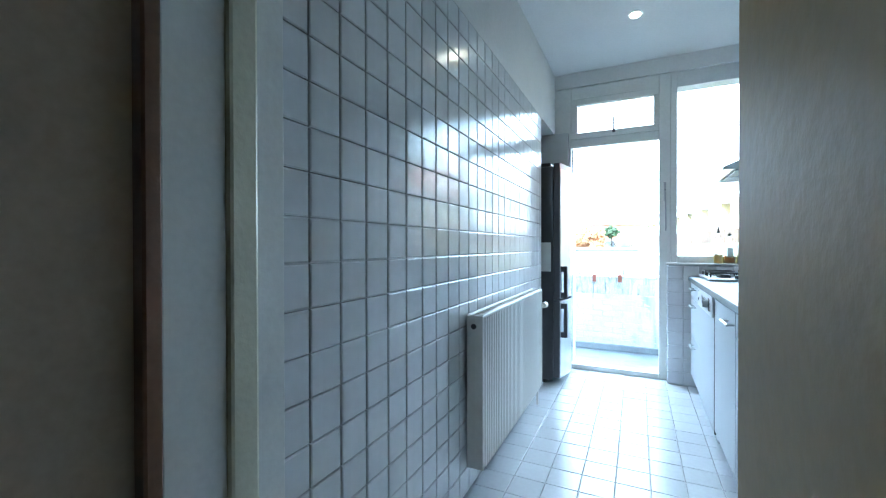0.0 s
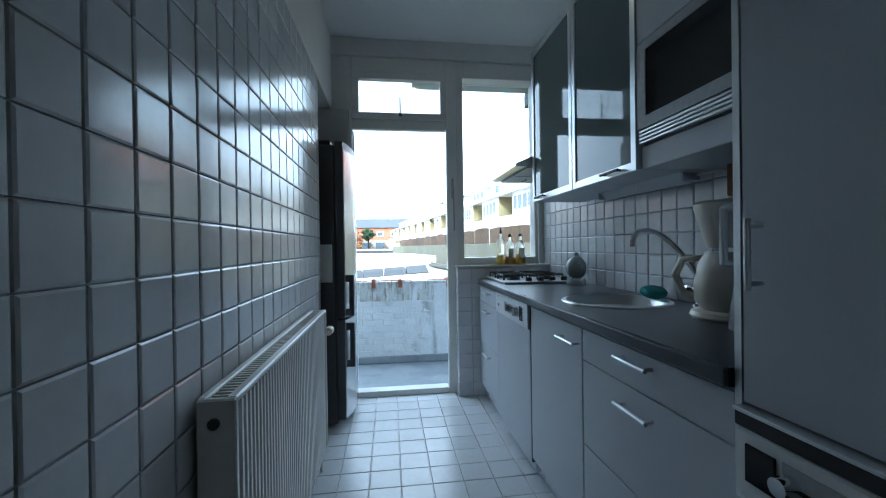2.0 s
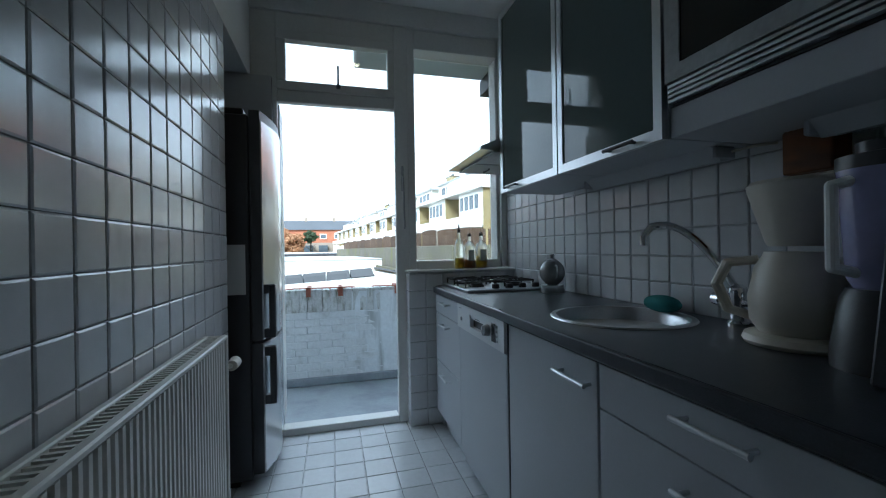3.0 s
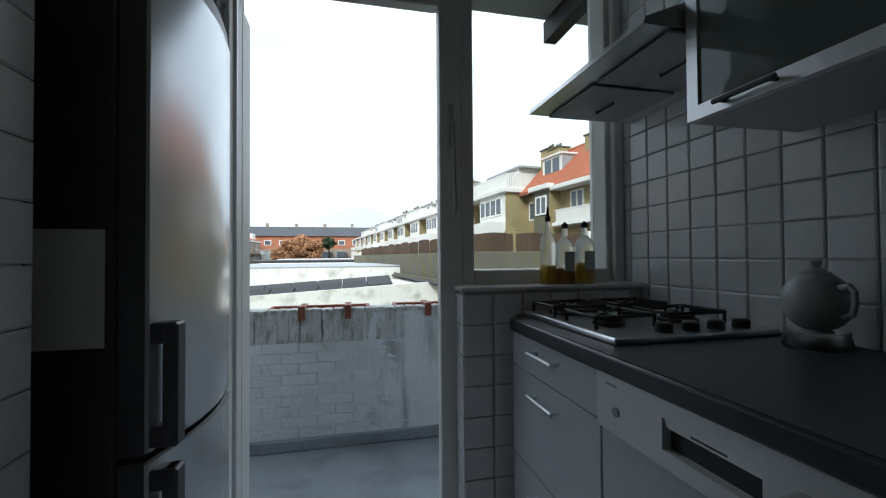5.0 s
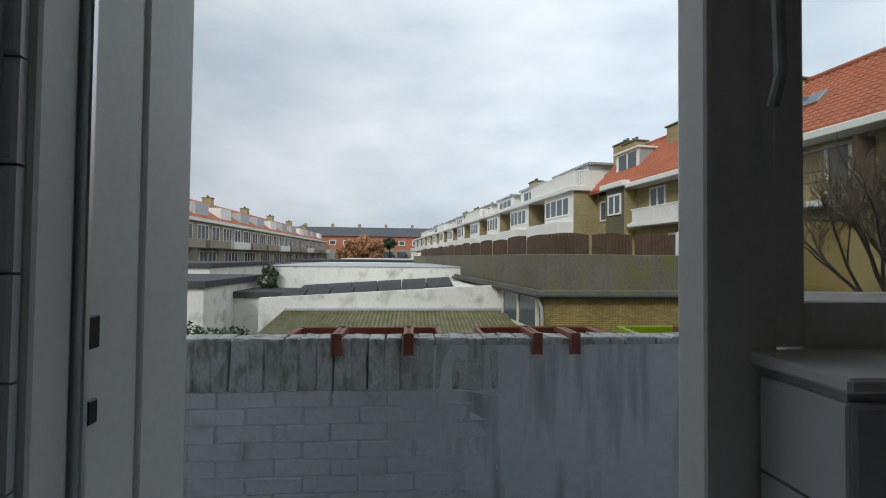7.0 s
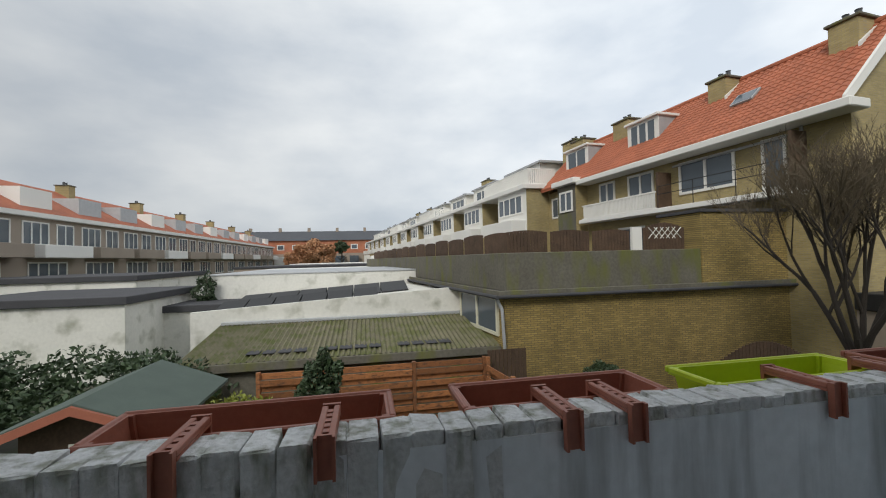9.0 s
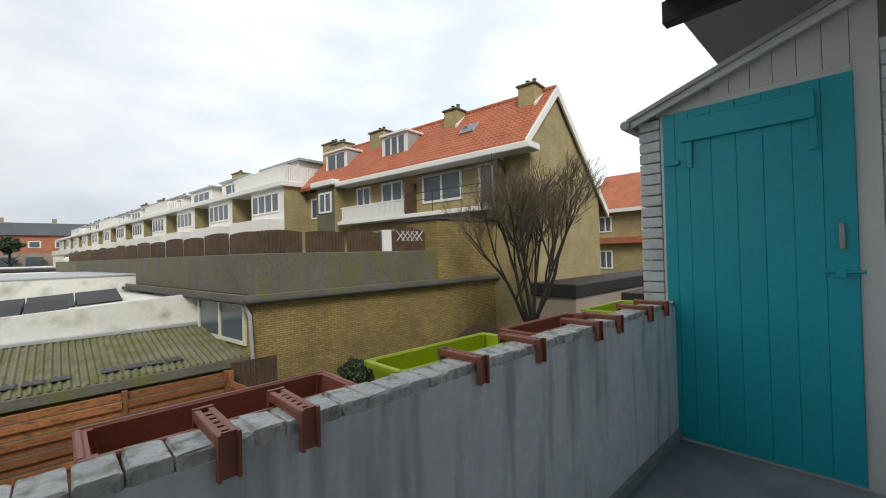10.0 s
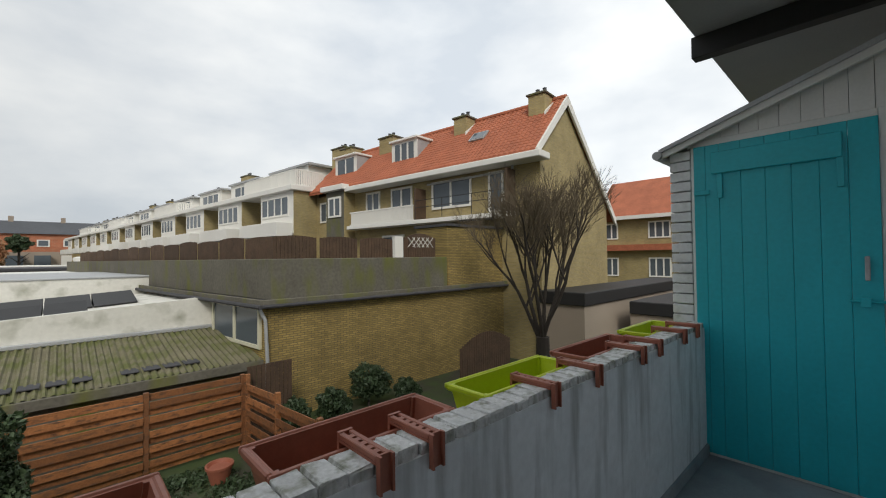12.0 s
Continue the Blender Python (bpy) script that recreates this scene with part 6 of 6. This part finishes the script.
# bare tree in front of the gable
def bare_tree(x, y):
    g = random.Random(11)
    t = thing("bare_tree", "bare winter tree with several dark stems and fine twigs", "tree", (x, y, ZG))
    limbs, twigs = bmesh.new(), []

    def grow(p, d, L, r, depth):
        for k in range(3):
            d2 = (d + Vector((g.uniform(-1, 1), g.uniform(-1, 1), g.uniform(-0.5, 0.9))) * 0.16).normalized()
            q = p + d2 * L / 3
            if depth <= 3:
                cyl(limbs, p, q, r * (1 - 0.1 * k), r * (0.9 - 0.1 * k), 7)
            else:
                twigs.append((p.copy(), q.copy(), r * (1 - 0.2 * k), r * (0.8 - 0.2 * k)))
            p, d = q, d2
            if depth < 7 and (k > 0 or depth > 2):
                side = Vector((g.uniform(-1, 1), g.uniform(-1, 1), g.uniform(-0.25, 0.7)))
                grow(p, (d + side * 0.72).normalized(), L * g.uniform(0.5, 0.75), max(r * 0.52, 0.005), depth + 1)
        if depth < 7:
            grow(p, d, L * 0.68, max(r * 0.66, 0.005), depth + 1)

    base = Vector((x, y, ZG))
    cyl(limbs, base, base + Vector((0, 0, 1.9)), 0.24, 0.2, 10)
    for k in range(6):
        a = k * 1.05 + 0.3
        lean = 0.5 if k % 2 else 0.3
        d = Vector((lean * math.cos(a), lean * math.sin(a), 1)).normalized()
        grow(base + Vector((0, 0, 1.5 + 0.08 * k)), d, 2.0, 0.072, 1)
    part("trunk", limbs, M["bark"], t)
    vs, fs = [], []
    for p, q, r0, r1 in twigs:
        d = (q - p).normalized()
        u = d.orthogonal().normalized()
        w = d.cross(u)
        i = len(vs)
        for c, r in ((p, r0), (q, r1)):
            for k in range(3):
                a = k * 2.0944
                vs.append(tuple(c + (u * math.cos(a) + w * math.sin(a)) * r))
        fs += [(i, i + 1, i + 4, i + 3), (i + 1, i + 2, i + 5, i + 4), (i + 2, i, i + 3, i + 5)]
    me = bpy.data.meshes.new("twigs")
    me.from_pydata(vs, [], fs)
    me.materials.append(M["twig"])
    c = new("crown", me)
    c.parent = t
    c.matrix_parent_inverse = t.matrix_basis.inverted()


bare_tree(11.6, 7.5)

# ---------------------------------------------------------------- pieces: tiles, floor, bricks
def tile_mesh(w, h, d, name, mat, bev=0.006):
    """A tile in the x-z plane that faces -y, its back at y = 0."""
    bm = bmesh.new()
    box(bm, 0, w, -d, 0, 0, h)
    front = [f for f in bm.faces if f.normal.y < -0.9]
    bmesh.ops.inset_region(bm, faces=front, thickness=bev, depth=0)
    for f in front:
        for v in f.verts:
            v.co.y -= 0.0022
    bmesh.ops.translate(bm, verts=bm.verts[:], vec=(0, 0, 0))
    return mesh_of(name, bm, mat)


def piece(name, me, parent, m):
    o = new(name, me)
    o.parent = parent
    o.matrix_parent_inverse = parent.matrix_basis.inverted()
    o.matrix_basis = m
    return o


PT, PY, GAP, VGAP = 0.108, 0.1115, 0.003, 0.0055
tile = tile_mesh(PY - VGAP, PT - GAP, 0.0085, "tile", M["tile"])
jit = random.Random(4)
# west wall: nearest 300 as pieces, the rest joined
rest = bmesh.new()
count = 0
zs = [1.2105 + k * PT for k in range(-12, 9)]
ys = [-2.5462 + k * PY for k in range(-8, 17)]
for z in zs:
    for y in ys:
        if y < -3.35:
            continue
        zz, h = max(z, 0.0), z + PT - GAP
        near = -2.7 < y and 0.5 < z
        if near and count < 300:
            piece("tile", tile, wall_w, pose(XL - 0.009, y, z, 0, 0, 90) @ pose(0, 0, 0, jit.uniform(-0.2, 0.2), 0, jit.uniform(-0.2, 0.2)))
            count += 1
        elif h > 0.02:
            y1 = min(y + PY - VGAP, -0.67)
            box(rest, XL - 0.009, XL - 0.0005, y, y1, zz, h)
            f = rest.faces[:][-6:]
            fr = [q for q in f if q.calc_center_median().x > XL - 0.002]
            bmesh.ops.inset_region(rest, faces=fr, thickness=0.006, depth=0)
            for q in fr:
                for v in q.verts:
                    v.co.x += 0.0022
part("tile_field", rest, M["tile"], wall_w)
tagged(wall_w.children[-1], kind="stuff")
# splashback
PS = 0.0995
stile = tile_mesh(PS - 0.0045, PS - GAP, 0.0085, "tile", M["tile"])
for k in range(17):
    z = 0.8985 + k * PS
    part("tile", B(XR + 0.0005, XR + 0.0085, -0.0625, -0.004, z, z + PS - GAP, bevel=0.002), M["tile"], wall_e)
    for j in range(25):
        y = -0.0682 - j * PS
        if y - PS < -2.47 or (z > 1.40 and y - PS < -0.8) or z + PS > 2.61:
            break
        piece("tile", stile, wall_e, pose(XR + 0.009, y, z, 0, 0, -90) @ pose(0, 0, 0, jit.uniform(-0.2, 0.2), 0, jit.uniform(-0.2, 0.2)))
# low wall under the window
for k in range(9):
    z = 0.005 + k * PT
    for j in range(7):
        x = 1.003 + j * PY
        if j > 1 and z < 0.8:
            continue
        if x + PT > XR + 0.03:
            continue
        piece("tile", tile, low, pose(x, -0.131, z))
    part("tile", B(1.0, 1.0085, -0.1385, -0.045, z, z + PT - GAP, bevel=0.002), M["tile"], low)
# tiled return between the fridge and the balcony door
post = bpy.data.objects["door_post"]
for k in range(19):
    piece("tile", tile, post, pose(0.108, -0.0405, 0.005 + k * PT))
# floor tiles
PF = 0.152
bmf = bmesh.new()
box(bmf, 0, PF - 0.004, 0, PF - 0.004, -0.008, 0.0)
topf = [f for f in bmf.faces if f.normal.z > 0.9]
bmesh.ops.inset_region(bmf, faces=topf, thickness=0.003, depth=0)
for f in topf:
    for v in f.verts:
        v.co.z += 0.0012
ftile = mesh_of("floor_tile", bmf, M["floor_tile"])
floor_ob = bpy.data.objects["floor"]
for i in range(8):
    for j in range(27):
        x, y = XL + 0.002 + i * PF, -0.012 - (j + 1) * PF
        if x > 1.2 or (i == 7 and j > 40):
            continue
        piece("floor_tile", ftile, floor_ob, pose(x, y, 0, jit.uniform(-0.12, 0.12), jit.uniform(-0.12, 0.12), 0))
for i in range(5):
    for j in range(5):
        piece("floor_tile", ftile, floor_ob, pose(XL - (i + 1) * PF, -0.012 - (j + 1) * PF, 0))

# parapet: soldier course on top, stretchers on the inner face
def rough_brick(w, d, h, seed, mat, amount=0.006):
    """An uneven brick, bottom corner at the origin."""
    bm = bmesh.new()
    box(bm, 0, w, 0, d, 0, h, bevel=min(w, h) * 0.08)
    g = random.Random(seed)
    for v in bm.verts:
        v.co += Vector((g.uniform(-1, 1), g.uniform(-1, 1), g.uniform(-1, 1))) * amount
    return mesh_of("brick", bm, mat)


caps = [rough_brick(0.0635, 0.106, 0.205, k, M["cap_brick"], 0.0032) for k in range(6)]
k = 0
x = -2.18
while x < 3.66:
    piece("brick", caps[k % 6], parapet, pose(x, YP - 0.003, 0.579, jit.uniform(-0.8, 0.8), jit.uniform(-0.8, 0.8), jit.uniform(-1, 1)))
    x += 0.0655
    k += 1
stretch = [rough_brick(0.209, 0.03, 0.0625, 20 + k, M["painted_brick"], 0.0028) for k in range(5)]
for c in range(10):
    z = ZB + 0.005 + c * 0.0655
    x = -2.15 + (0.105 if c % 2 else 0)
    while x < 1.15:
        piece("brick", stretch[jit.randrange(5)], parapet, pose(x, YP - 0.002, z, jit.uniform(-0.6, 0.6), 0, jit.uniform(-0.5, 0.5)))
        x += 0.2135
pbr = [rough_brick(0.208, 0.165, 0.059, 40 + k, M["painted_brick"], 0.0024) for k in range(5)]
for c in range(46):
    z = ZB + 0.003 + c * 0.0605
    x = 1.77
    first = 0.1 if c % 2 else 0.205
    j = 0
    while x < 2.25:
        o = piece("brick", pbr[jit.randrange(5)], pier, pose(x, 0.003, z, jit.uniform(-0.5, 0.5), 0, jit.uniform(-0.6, 0.6)))
        if j == 0 and c % 2:
            o.scale = (0.5, 1, 1)
            x += 0.107
        else:
            x += 0.213
        j += 1

pot = thing("garden_pot", "round clay garden pot standing on the ground", "pot", (2.9, 9.4, ZG))
bm = bmesh.new()
lathe(bm, [(0.16, 0), (0.24, 0.3), (0.26, 0.31), (0.26, 0.36), (0.22, 0.36), (0.2, 0.3)], (2.9, 9.4, ZG), 20)
part("bowl", bm, M["terracotta"], pot, smooth=True)
foliage("lawn_edge", "ragged grass and weeds along the garden fence", "grass", [(1.0, 9.8, ZG, 2.6, 0.6, 0.16), (3.0, 7.5, ZG, 0.7, 2.2, 0.16)], 14000, 0.05, M["leaf"], 61, kind="stuff")
